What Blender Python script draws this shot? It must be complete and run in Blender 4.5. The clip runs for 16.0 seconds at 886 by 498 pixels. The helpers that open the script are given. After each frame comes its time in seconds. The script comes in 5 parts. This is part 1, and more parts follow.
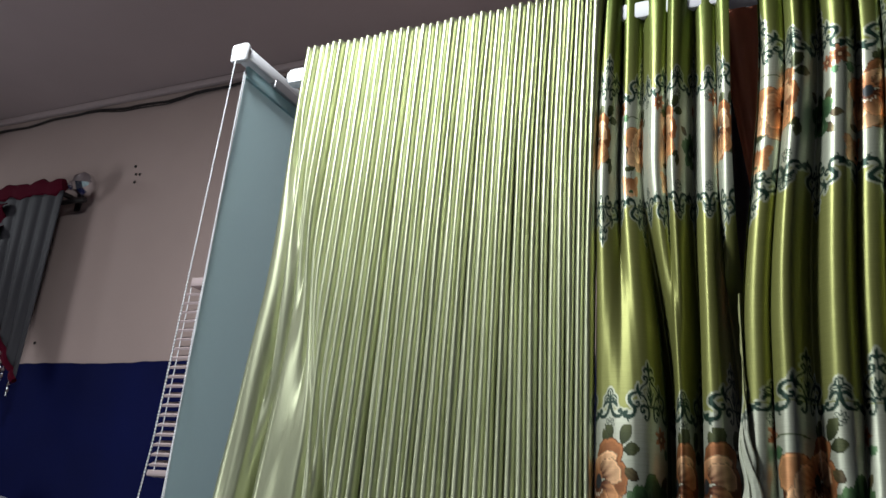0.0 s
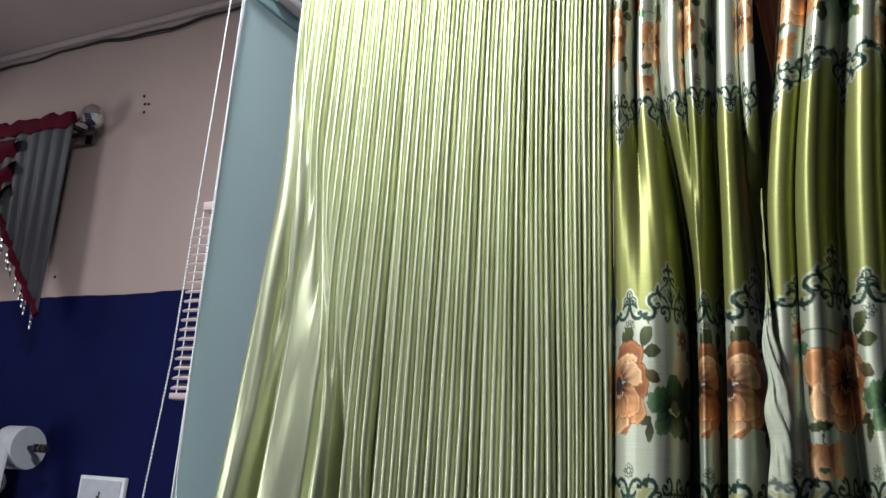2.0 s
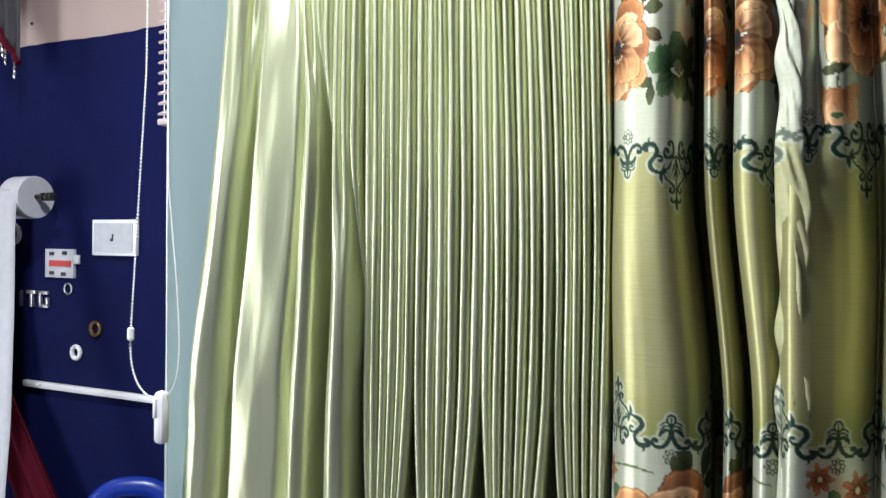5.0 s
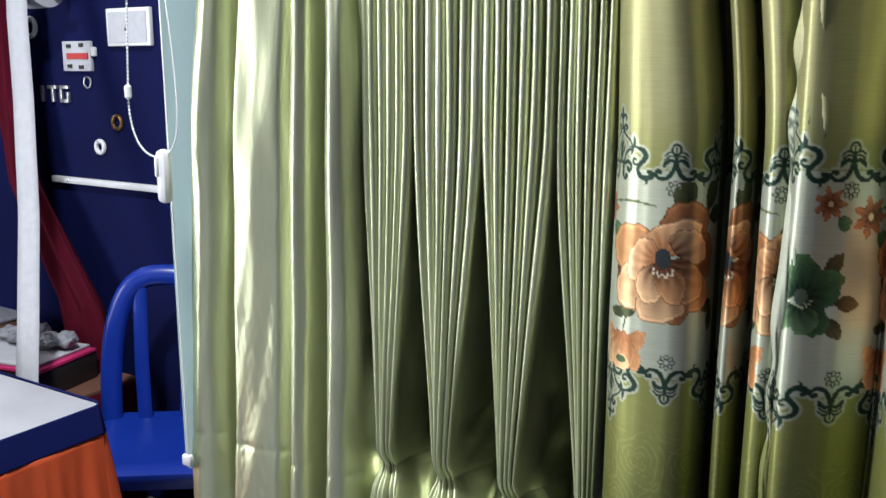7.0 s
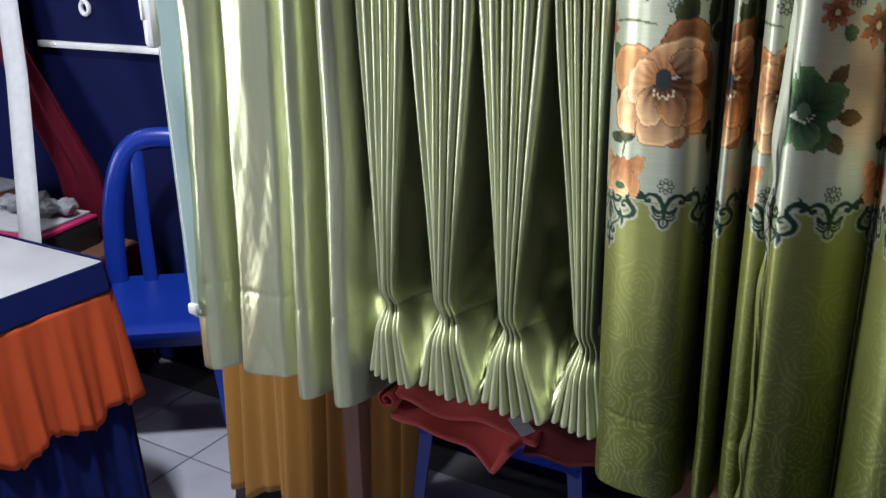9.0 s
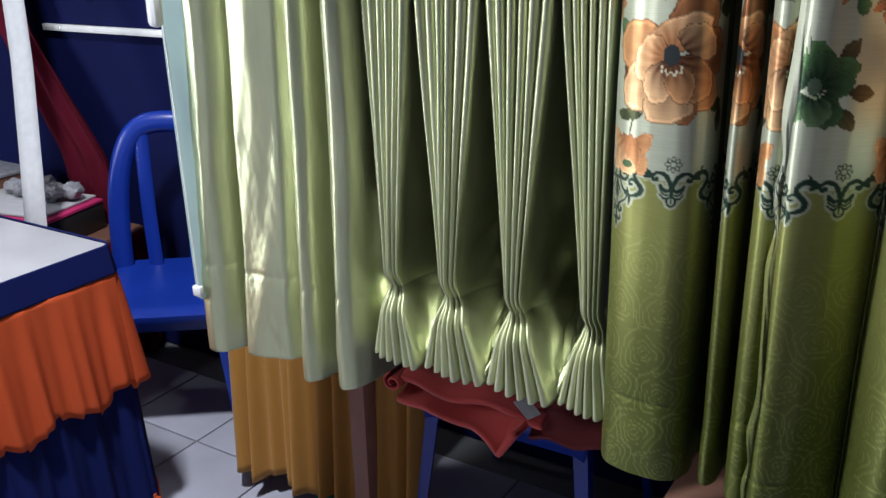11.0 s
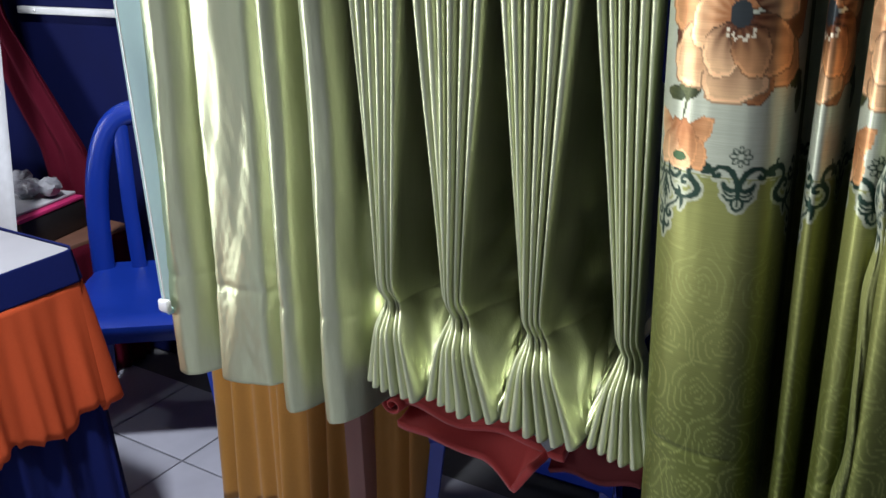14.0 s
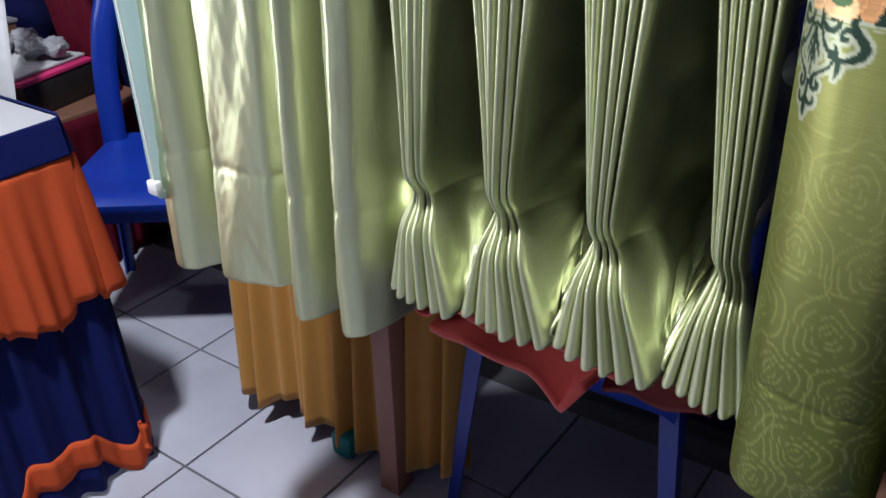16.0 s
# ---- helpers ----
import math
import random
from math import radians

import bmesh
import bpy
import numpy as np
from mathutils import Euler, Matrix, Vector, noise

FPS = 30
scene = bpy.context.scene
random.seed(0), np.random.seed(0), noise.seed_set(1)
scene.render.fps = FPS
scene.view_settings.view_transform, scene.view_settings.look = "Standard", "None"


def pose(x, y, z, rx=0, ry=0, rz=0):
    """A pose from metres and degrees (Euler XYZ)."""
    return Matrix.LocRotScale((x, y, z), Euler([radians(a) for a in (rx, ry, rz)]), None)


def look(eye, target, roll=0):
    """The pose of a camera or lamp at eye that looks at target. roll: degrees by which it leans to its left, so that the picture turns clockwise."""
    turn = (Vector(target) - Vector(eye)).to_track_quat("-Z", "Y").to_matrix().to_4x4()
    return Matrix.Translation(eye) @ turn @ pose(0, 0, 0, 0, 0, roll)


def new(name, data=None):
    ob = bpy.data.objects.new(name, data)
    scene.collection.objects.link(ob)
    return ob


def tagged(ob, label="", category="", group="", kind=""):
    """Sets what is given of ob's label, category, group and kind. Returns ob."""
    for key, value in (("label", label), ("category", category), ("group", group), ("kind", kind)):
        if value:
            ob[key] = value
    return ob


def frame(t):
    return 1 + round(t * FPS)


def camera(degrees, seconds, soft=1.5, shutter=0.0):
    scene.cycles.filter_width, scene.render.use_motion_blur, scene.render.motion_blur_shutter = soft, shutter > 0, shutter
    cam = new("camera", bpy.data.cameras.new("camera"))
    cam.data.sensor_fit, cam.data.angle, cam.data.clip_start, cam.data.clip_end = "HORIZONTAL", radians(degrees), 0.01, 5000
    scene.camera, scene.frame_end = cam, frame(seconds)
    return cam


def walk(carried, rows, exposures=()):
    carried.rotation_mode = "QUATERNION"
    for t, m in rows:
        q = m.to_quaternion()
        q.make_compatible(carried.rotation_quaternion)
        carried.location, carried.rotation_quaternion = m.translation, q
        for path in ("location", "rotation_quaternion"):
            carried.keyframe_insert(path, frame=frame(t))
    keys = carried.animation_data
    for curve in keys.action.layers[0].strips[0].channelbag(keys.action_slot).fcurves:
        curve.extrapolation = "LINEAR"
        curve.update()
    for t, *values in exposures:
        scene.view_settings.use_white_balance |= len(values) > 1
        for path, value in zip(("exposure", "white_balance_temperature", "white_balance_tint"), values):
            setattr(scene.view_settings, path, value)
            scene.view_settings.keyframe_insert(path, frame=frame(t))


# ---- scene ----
cam = camera(53.5, 16.0)
PATH = [
    (0, (0.141, 0.301, 1.723), (-0.738, 1.96, 2.413), 5.9),
    (0.5, (0.142, 0.305, 1.716), (-0.744, 1.971, 2.377), 6.1),
    (1, (0.14, 0.315, 1.711), (-0.757, 1.988, 2.339), 5.8),
    (1.5, (0.136, 0.332, 1.709), (-0.775, 2.014, 2.293), 5.6),
    (2, (0.132, 0.345, 1.7), (-0.796, 2.034, 2.238), 4.3),
    (2.5, (0.128, 0.366, 1.683), (-0.814, 2.07, 2.139), 3.6),
    (3, (0.123, 0.387, 1.668), (-0.838, 2.107, 2.010), 2.9),
    (3.5, (0.118, 0.409, 1.652), (-0.84, 2.147, 1.905), 1.9),
    (6, (0.139, 0.484, 1.548), (-0.857, 2.208, 1.356), 0.7),
    (6.5, (0.153, 0.512, 1.505), (-0.863, 2.209, 1.216), 0.8),
    (7, (0.154, 0.519, 1.478), (-0.875, 2.189, 1.088), 0.3),
    (7.5, (0.155, 0.521, 1.46), (-0.868, 2.171, 0.982), 0.1),
    (8, (0.157, 0.527, 1.441), (-0.856, 2.159, 0.883), 0.0),
    (8.5, (0.157, 0.522, 1.43), (-0.835, 2.142, 0.805), -0.3),
    (9, (0.159, 0.516, 1.421), (-0.833, 2.121, 0.757), -1.1),
    (11.5, (0.157, 0.531, 1.405), (-0.848, 2.116, 0.714), -1.3),
    (12, (0.156, 0.55, 1.399), (-0.863, 2.131, 0.718), -1.6),
    (12.5, (0.147, 0.587, 1.388), (-0.858, 2.177, 0.71), -1.6),
    (13, (0.128, 0.631, 1.378), (-0.885, 2.218, 0.704), -1.5),
    (13.5, (0.100, 0.659, 1.368), (-0.919, 2.244, 0.697), -1.8),
    (14, (0.043, 0.724, 1.350), (-0.976, 2.292, 0.640), -1.8),
    (14.5, (-0.006, 0.767, 1.329), (-1.037, 2.305, 0.569), -2.3),
    (15, (-0.013, 0.833, 1.304), (-1.089, 2.305, 0.481), -3.2),
    (15.5, (-0.026, 0.882, 1.272), (-1.108, 2.315, 0.389), -2.6),
    (16, (-0.086, 0.919, 1.265), (-1.123, 2.333, 0.303), -1.6),
]
walk(cam, [(t, look(eye, target, roll)) for t, eye, target, roll in PATH], [(0, -0.95), (3.5, 0.05), (7, 0.6), (9, 0.55), (16, 0.7)])

# ---- world and lights ----
world = bpy.data.worlds.new("world")
scene.world = world
world.use_nodes = True
wbg = world.node_tree.nodes["Background"]
wbg.inputs[0].default_value = (0.55, 0.62, 0.75, 1)
wbg.inputs[1].default_value = 0.3


def area_lamp(name, eye, target, sx, sy, watts, colour):
    d = bpy.data.lights.new(name, "AREA")
    d.shape, d.size, d.size_y, d.energy, d.color = "RECTANGLE", sx, sy, watts, colour
    ob = new(name, d)
    ob.matrix_world = look(eye, target)
    return ob


area_lamp("ceiling_lamp", (-0.90, 0.88, 3.28), (-0.58, 1.30, 0.9), 0.20, 0.20, 84, (0.92, 0.96, 1.0))
# added side light for the folds; the doorway it stands in is assumed
area_lamp("added_west_light", (-3.70, -0.30, 1.2), (-0.6, 1.5, 1.1), 1.3, 2.0, 78, (0.92, 0.96, 1.0))
# weak frontal fill, added to raise the pleats' gloss; no window is known
area_lamp("added_south_light", (-0.25, -2.15, 1.35), (-0.5, 1.5, 1.1), 1.0, 1.5, 3, (0.82, 0.92, 1.0))
area_lamp("far_lamp", (-3.45, 1.85, 3.05), (-2.4, 2.2, 1.6), 0.12, 0.12, 3.5, (0.88, 0.95, 1.0))

# ---- materials ----


def node_mat(name):
    m = bpy.data.materials.new(name)
    m.use_nodes = True
    nt = m.node_tree
    return m, nt, nt.nodes["Principled BSDF"]


def surface(name, col, col2=None, rough=0.6, metal=0.0, scale=30.0, stretch=(1, 1, 1), bump=0.1, bump_scale=None,
            spec=0.5, sheen=0.0, stain=0.15, stain_scale=3.0, vary=0.0, rough2=None):
    """Two scales of variation: grain and stains, with fine relief."""
    m, nt, b = node_mat(name)
    col2 = col2 or tuple(c * 0.75 for c in col)
    tc = nt.nodes.new("ShaderNodeTexCoord")
    mp = nt.nodes.new("ShaderNodeMapping")
    mp.inputs["Scale"].default_value = stretch
    nt.links.new(tc.outputs["Object"], mp.inputs["Vector"])
    n1 = nt.nodes.new("ShaderNodeTexNoise")
    n1.inputs["Scale"].default_value, n1.inputs["Detail"].default_value = scale, 6
    nt.links.new(mp.outputs[0], n1.inputs["Vector"])
    n2 = nt.nodes.new("ShaderNodeTexNoise")
    n2.inputs["Scale"].default_value, n2.inputs["Detail"].default_value = stain_scale, 3
    nt.links.new(tc.outputs["Object"], n2.inputs["Vector"])
    mix = nt.nodes.new("ShaderNodeMix")
    mix.data_type = "RGBA"
    mix.inputs[6].default_value, mix.inputs[7].default_value = (*col, 1), (*col2, 1)
    nt.links.new(n1.outputs[0], mix.inputs[0])
    hsv = nt.nodes.new("ShaderNodeHueSaturation")
    nt.links.new(mix.outputs[2], hsv.inputs["Color"])
    mr = nt.nodes.new("ShaderNodeMapRange")
    mr.inputs[1].default_value, mr.inputs[2].default_value = 0.3, 0.7
    mr.inputs[3].default_value, mr.inputs[4].default_value = 1 - stain, 1 + stain
    nt.links.new(n2.outputs[0], mr.inputs[0])
    if vary:
        oi = nt.nodes.new("ShaderNodeObjectInfo")
        ma = nt.nodes.new("ShaderNodeMath")
        ma.operation = "MULTIPLY_ADD"
        ma.inputs[1].default_value, ma.inputs[2].default_value = vary, -vary / 2
        nt.links.new(oi.outputs["Random"], ma.inputs[0])
        ad = nt.nodes.new("ShaderNodeMath")
        nt.links.new(mr.outputs[0], ad.inputs[0])
        nt.links.new(ma.outputs[0], ad.inputs[1])
        nt.links.new(ad.outputs[0], hsv.inputs["Value"])
    else:
        nt.links.new(mr.outputs[0], hsv.inputs["Value"])
    nt.links.new(hsv.outputs[0], b.inputs["Base Color"])
    b.inputs["Roughness"].default_value, b.inputs["Metallic"].default_value = rough, metal
    b.inputs["Specular IOR Level"].default_value = spec
    if sheen:
        b.inputs["Sheen Weight"].default_value = sheen
    if rough2 is not None:
        rr = nt.nodes.new("ShaderNodeMapRange")
        rr.inputs[3].default_value, rr.inputs[4].default_value = rough, rough2
        nt.links.new(n2.outputs[0], rr.inputs[0])
        nt.links.new(rr.outputs[0], b.inputs["Roughness"])
    if bump:
        n3 = nt.nodes.new("ShaderNodeTexNoise")
        n3.inputs["Scale"].default_value, n3.inputs["Detail"].default_value = bump_scale or scale * 3, 4
        nt.links.new(mp.outputs[0], n3.inputs["Vector"])
        bp = nt.nodes.new("ShaderNodeBump")
        bp.inputs["Strength"].default_value, bp.inputs["Distance"].default_value = bump, 0.004
        nt.links.new(n3.outputs[0], bp.inputs["Height"])
        nt.links.new(bp.outputs[0], b.inputs["Normal"])
    return m


def printed(name, rough=0.33, metal=0.25):
    """A satin cloth whose woven print lies in the mesh's own colours."""
    m, nt, b = node_mat(name)
    at = nt.nodes.new("ShaderNodeAttribute")
    at.attribute_name = "print"
    tc = nt.nodes.new("ShaderNodeTexCoord")
    mp = nt.nodes.new("ShaderNodeMapping")
    mp.inputs["Scale"].default_value = (30, 30, 900)
    nt.links.new(tc.outputs["Object"], mp.inputs["Vector"])
    n1 = nt.nodes.new("ShaderNodeTexNoise")
    n1.inputs["Scale"].default_value, n1.inputs["Detail"].default_value = 1.0, 3
    nt.links.new(mp.outputs[0], n1.inputs["Vector"])
    hsv = nt.nodes.new("ShaderNodeHueSaturation")
    mr = nt.nodes.new("ShaderNodeMapRange")
    mr.inputs[3].default_value, mr.inputs[4].default_value = 0.82, 1.15
    nt.links.new(n1.outputs[0], mr.inputs[0])
    nt.links.new(mr.outputs[0], hsv.inputs["Value"])
    nt.links.new(at.outputs["Color"], hsv.inputs["Color"])
    nt.links.new(hsv.outputs[0], b.inputs["Base Color"])
    n2 = nt.nodes.new("ShaderNodeTexNoise")
    n2.inputs["Scale"].default_value, n2.inputs["Detail"].default_value = 9, 3
    nt.links.new(tc.outputs["Object"], n2.inputs["Vector"])
    ad = nt.nodes.new("ShaderNodeMath")
    ad.operation = "MULTIPLY_ADD"
    ad.inputs[1].default_value = 0.12
    nt.links.new(n1.outputs[0], ad.inputs[0])
    nt.links.new(n2.outputs[0], ad.inputs[2])
    bp = nt.nodes.new("ShaderNodeBump")
    bp.inputs["Strength"].default_value, bp.inputs["Distance"].default_value = 0.25, 0.006
    nt.links.new(ad.outputs[0], bp.inputs["Height"])
    nt.links.new(bp.outputs[0], b.inputs["Normal"])
    b.inputs["Roughness"].default_value, b.inputs["Metallic"].default_value = rough, metal
    return m


def satin(m, rough, aniso, ior):
    """Threads that spread the gloss up and down the cloth."""
    nt = m.node_tree
    b = nt.nodes["Principled BSDF"]
    tg = nt.nodes.new("ShaderNodeTangent")
    tg.direction_type, tg.uv_map = "UV_MAP", "weave"
    nt.links.new(tg.outputs[0], b.inputs["Tangent"])
    b.inputs["Anisotropic"].default_value, b.inputs["Roughness"].default_value, b.inputs["IOR"].default_value = aniso, rough, ior
    return m


M_SATIN = satin(surface("sage_satin", (0.560, 0.590, 0.405), (0.475, 0.510, 0.320), rough=0.4, metal=0.92, scale=110, stretch=(1, 1, 0.12),
                        bump=0.09, bump_scale=420, stain=0.05, stain_scale=5), 0.43, 0.45, 1.6)
M_PRINT = satin(printed("printed_satin", 0.4, 0.60), 0.45, 0.60, 1.5)
M_FRILL = printed("crumpled_satin", 0.6, 0.15)
M_LINING = surface("dull_green_lining", (0.10, 0.13, 0.05), rough=0.7)
M_BLIND = surface("aqua_blind_cloth", (0.42, 0.56, 0.58), (0.38, 0.52, 0.54), rough=0.75, scale=250, stretch=(1, 1, 0.4), bump=0.25, stain=0.04)


def let_through(m, colour, share):
    """Thin cloth that passes some of the light from behind."""
    nt = m.node_tree
    tr = nt.nodes.new("ShaderNodeBsdfTranslucent")
    tr.inputs[0].default_value = (*colour, 1)
    mx = nt.nodes.new("ShaderNodeMixShader")
    mx.inputs[0].default_value = share
    nt.links.new(nt.nodes["Principled BSDF"].outputs[0], mx.inputs[1])
    nt.links.new(tr.outputs[0], mx.inputs[2])
    nt.links.new(mx.outputs[0], nt.nodes["Material Output"].inputs[0])


let_through(M_BLIND, (0.60, 0.82, 0.84), 0.40)
M_WHITE = surface("white_plastic", (0.75, 0.76, 0.78), rough=0.35, scale=20, bump=0.03, stain=0.05)
M_STEEL = surface("grey_steel", (0.45, 0.45, 0.47), rough=0.35, metal=0.8, scale=40, bump=0.05)
M_CHROME = surface("chrome", (0.8, 0.8, 0.82), rough=0.12, metal=1.0, scale=10, bump=0.02, stain=0.05)
M_DARK = surface("dark_metal", (0.04, 0.035, 0.035), rough=0.4, metal=0.5)
M_WALL = surface("pink_beige_paint", (0.40, 0.305, 0.275), (0.37, 0.28, 0.255), rough=0.8, scale=8, bump=0.12, bump_scale=120, stain=0.07, stain_scale=1.3)
M_NAVY = surface("navy_paint", (0.0024, 0.005, 0.052), (0.002, 0.004, 0.038), rough=0.85, spec=0.12, scale=7, bump=0.15, bump_scale=90, stain=0.2, stain_scale=2)
M_CEIL = surface("ceiling_paint", (0.38, 0.30, 0.295), (0.345, 0.275, 0.27), rough=0.85, scale=6, bump=0.08, bump_scale=80, stain=0.08, stain_scale=1.0)
M_TILE = surface("glazed_floor_tile", (0.37, 0.375, 0.45), (0.31, 0.315, 0.385), rough=0.22, rough2=0.4, scale=12, bump=0.04, stain=0.12, stain_scale=4, vary=0.1)
M_GROUT = surface("grey_grout", (0.10, 0.10, 0.11), rough=0.9)
M_BLUE = surface("blue_plastic", (0.006, 0.032, 0.30), (0.005, 0.027, 0.25), rough=0.32, scale=15, bump=0.05, stain=0.1)
M_ORANGE = surface("orange_cloth", (0.48, 0.072, 0.022), (0.42, 0.060, 0.017), rough=0.85, scale=200, bump=0.2, stain=0.08, spec=0.2)
M_NAVYCLOTH = surface("navy_cloth", (0.005, 0.010, 0.085), (0.004, 0.008, 0.065), rough=0.8, scale=200, bump=0.2, stain=0.15, spec=0.12)
M_OCHRE = surface("ochre_cloth", (0.40, 0.180, 0.022), (0.33, 0.145, 0.016), rough=0.75, scale=200, bump=0.2, stain=0.1, sheen=0.15)
M_RED = surface("red_cloth", (0.50, 0.042, 0.036), (0.43, 0.034, 0.030), rough=0.75, scale=220, bump=0.2, stain=0.1, sheen=0.2)
M_DARKRED = surface("dark_red_cloth", (0.16, 0.012, 0.014), (0.11, 0.008, 0.010), rough=0.8, scale=220, bump=0.2, stain=0.12)
M_MAROON = surface("maroon_cloth", (0.075, 0.003, 0.013), (0.06, 0.002, 0.010), rough=0.85, scale=200, bump=0.2, stain=0.15, spec=0.1)
M_WOOD = surface("brown_painted_wood", (0.33, 0.155, 0.115), (0.22, 0.100, 0.075), rough=0.55, scale=18, stretch=(1, 1, 0.08), bump=0.2, stain=0.15)
M_GREYCLOTH = surface("grey_satin", (0.020, 0.019, 0.024), (0.015, 0.0145, 0.019), rough=0.6, scale=100, bump=0.1, stain=0.06)
M_PAPER = surface("white_paper", (0.48, 0.49, 0.53), rough=0.8, scale=40, bump=0.05, stain=0.05)
M_TABLETOP = surface("white_laminate", (0.46, 0.46, 0.50), rough=0.3, scale=10, bump=0.02, stain=0.05)
M_TEAL = surface("teal_cloth", (0.0, 0.16, 0.17), rough=0.7, scale=150)
M_PINK = surface("pink_card", (0.55, 0.03, 0.15), rough=0.5, scale=30)
M_GREY = surface("grey_plastic_film", (0.35, 0.36, 0.40), (0.12, 0.12, 0.14), rough=0.25, scale=60, bump=0.5)
M_BROWNBOX = surface("brown_board", (0.16, 0.075, 0.05), (0.12, 0.055, 0.035), rough=0.6, scale=15, stretch=(0.1, 1, 1))
M_CORAL = surface("coral_cloth", (0.60, 0.20, 0.11), (0.55, 0.18, 0.10), rough=0.75, scale=160, bump=0.15)
M_MAUVE = surface("mauve_print", (0.24, 0.20, 0.22), (0.14, 0.12, 0.14), rough=0.7, scale=45, bump=0.1)
M_REDINK = surface("red_ink", (0.45, 0.03, 0.03), rough=0.5)
M_BRASS = surface("brass", (0.40, 0.25, 0.10), rough=0.3, metal=0.9)

# ---- mesh helpers ----


def part(name, bm, mat, parent=None, label="", smooth=True):
    me = bpy.data.meshes.new(name)
    bm.to_mesh(me)
    bm.free()
    if smooth:
        me.shade_smooth()
        me.set_sharp_from_angle(angle=radians(35))
    me.materials.append(mat)
    ob = new(name, me)
    if parent is not None:
        ob.parent = parent
    if label:
        tagged(ob, label)
    return ob


def thing(name, label, category, group="", at=(0, 0, 0), turn=0, kind=""):
    ob = new(name)
    ob.empty_display_size = 0.05
    ob.matrix_basis = pose(*at, 0, 0, turn)
    return tagged(ob, label, category, group, kind)


def box(bm, c, size, bevel=0.0, m=None):
    g = bmesh.ops.create_cube(bm, size=1.0, matrix=(m or Matrix()) @ Matrix.Translation(c) @ Matrix.Diagonal((*size, 1)))
    if bevel:
        edges = list({e for v in g["verts"] for e in v.link_edges})
        bmesh.ops.bevel(bm, geom=edges, offset=bevel, segments=2, profile=0.5, affect="EDGES")
    return bm


def boxed(c, size, bevel=0.0, m=None):
    return box(bmesh.new(), c, size, bevel, m)


def sweep(bm, pts, radius, sides=8, closed=False, flat=None):
    """A tube along points; radius may be a list; flat squashes it (a, b)."""
    pts = [Vector(p) for p in pts]
    n = len(pts)
    rings = []
    prev = None
    for i, p in enumerate(pts):
        a = pts[(i - 1) % n] if (closed or i) else p
        b = pts[(i + 1) % n] if (closed or i < n - 1) else p
        d = (b - a).normalized()
        ref = prev if prev is not None else (Vector((0, 0, 1)) if abs(d.z) < 0.9 else Vector((1, 0, 0)))
        x = (ref - d * ref.dot(d)).normalized()
        prev = x
        y = d.cross(x)
        r = radius[i] if isinstance(radius, (list, tuple)) else radius
        fa, fb = flat or (1, 1)
        rings.append([bm.verts.new(p + (x * math.cos(k * math.tau / sides) * fa + y * math.sin(k * math.tau / sides) * fb) * r) for k in range(sides)])
    for i in range(n if closed else n - 1):
        r0, r1 = rings[i], rings[(i + 1) % n]
        for k in range(sides):
            bm.faces.new((r0[k], r0[(k + 1) % sides], r1[(k + 1) % sides], r1[k]))
    if not closed:
        bm.faces.new(rings[0][::-1])
        bm.faces.new(rings[-1])
    return bm


def lathe(bm, profile, m=None, sides=20):
    """profile: (radius, height) pairs turned about z."""
    m = m or Matrix()
    rings = [[bm.verts.new(m @ Vector((r * math.cos(k * math.tau / sides), r * math.sin(k * math.tau / sides), h))) for k in range(sides)] for r, h in profile]
    for a, b in zip(rings, rings[1:]):
        for k in range(sides):
            bm.faces.new((a[k], a[(k + 1) % sides], b[(k + 1) % sides], b[k]))
    bm.faces.new(rings[0][::-1])
    bm.faces.new(rings[-1])
    return bm


def sheet(name, P, mat, parent, label="", colours=None, thick=0.0):
    """A cloth from a grid of points P[row, column, xyz]."""
    R, C = P.shape[:2]
    me = bpy.data.meshes.new(name)
    idx = np.arange(R * C).reshape(R, C)
    q = np.stack([idx[:-1, :-1], idx[:-1, 1:], idx[1:, 1:], idx[1:, :-1]], -1).reshape(-1)
    nf = len(q) // 4
    me.vertices.add(R * C)
    me.vertices.foreach_set("co", P.reshape(-1).astype(np.float32))
    me.loops.add(len(q))
    me.loops.foreach_set("vertex_index", q.astype(np.int32))
    me.polygons.add(nf)
    me.polygons.foreach_set("loop_start", np.arange(0, len(q), 4, dtype=np.int32))
    me.update(calc_edges=True)
    me.shade_smooth()
    uv = me.uv_layers.new(name="weave")
    ii, jj = np.divmod(q, C)
    uv.data.foreach_set("uv", np.stack([ii / R, jj / C], -1).astype(np.float32).reshape(-1))
    if colours is not None:
        at = me.attributes.new("print", "FLOAT_COLOR", "POINT")
        rgba = np.ones((R * C, 4), np.float32)
        rgba[:, :3] = colours.reshape(-1, 3)
        at.data.foreach_set("color", rgba.reshape(-1))
    me.materials.append(mat)
    ob = new(name, me)
    ob.parent = parent
    if label:
        tagged(ob, label)
    if thick:
        s = ob.modifiers.new("thickness", "SOLIDIFY")
        s.thickness, s.offset = thick, 0
    return ob


def smooth(a, b, x):
    t = np.clip((x - a) / (b - a), 0, 1)
    return t * t * (3 - 2 * t)


def wobble(x, z, seed, fx=1.0, fz=1.0):
    """Smooth noise from a few sines."""
    r = np.random.RandomState(seed)
    out = 0
    for k in range(5):
        a, b, c, d = r.uniform(0.5, 2.2), r.uniform(0.4, 2.0), r.uniform(0, 6.28), r.uniform(0.4, 1)
        out = out + d * np.sin(a * fx * x * 6.28 + b * fz * z * 6.28 * (1 if k % 2 else -1) + c)
    return out / 3


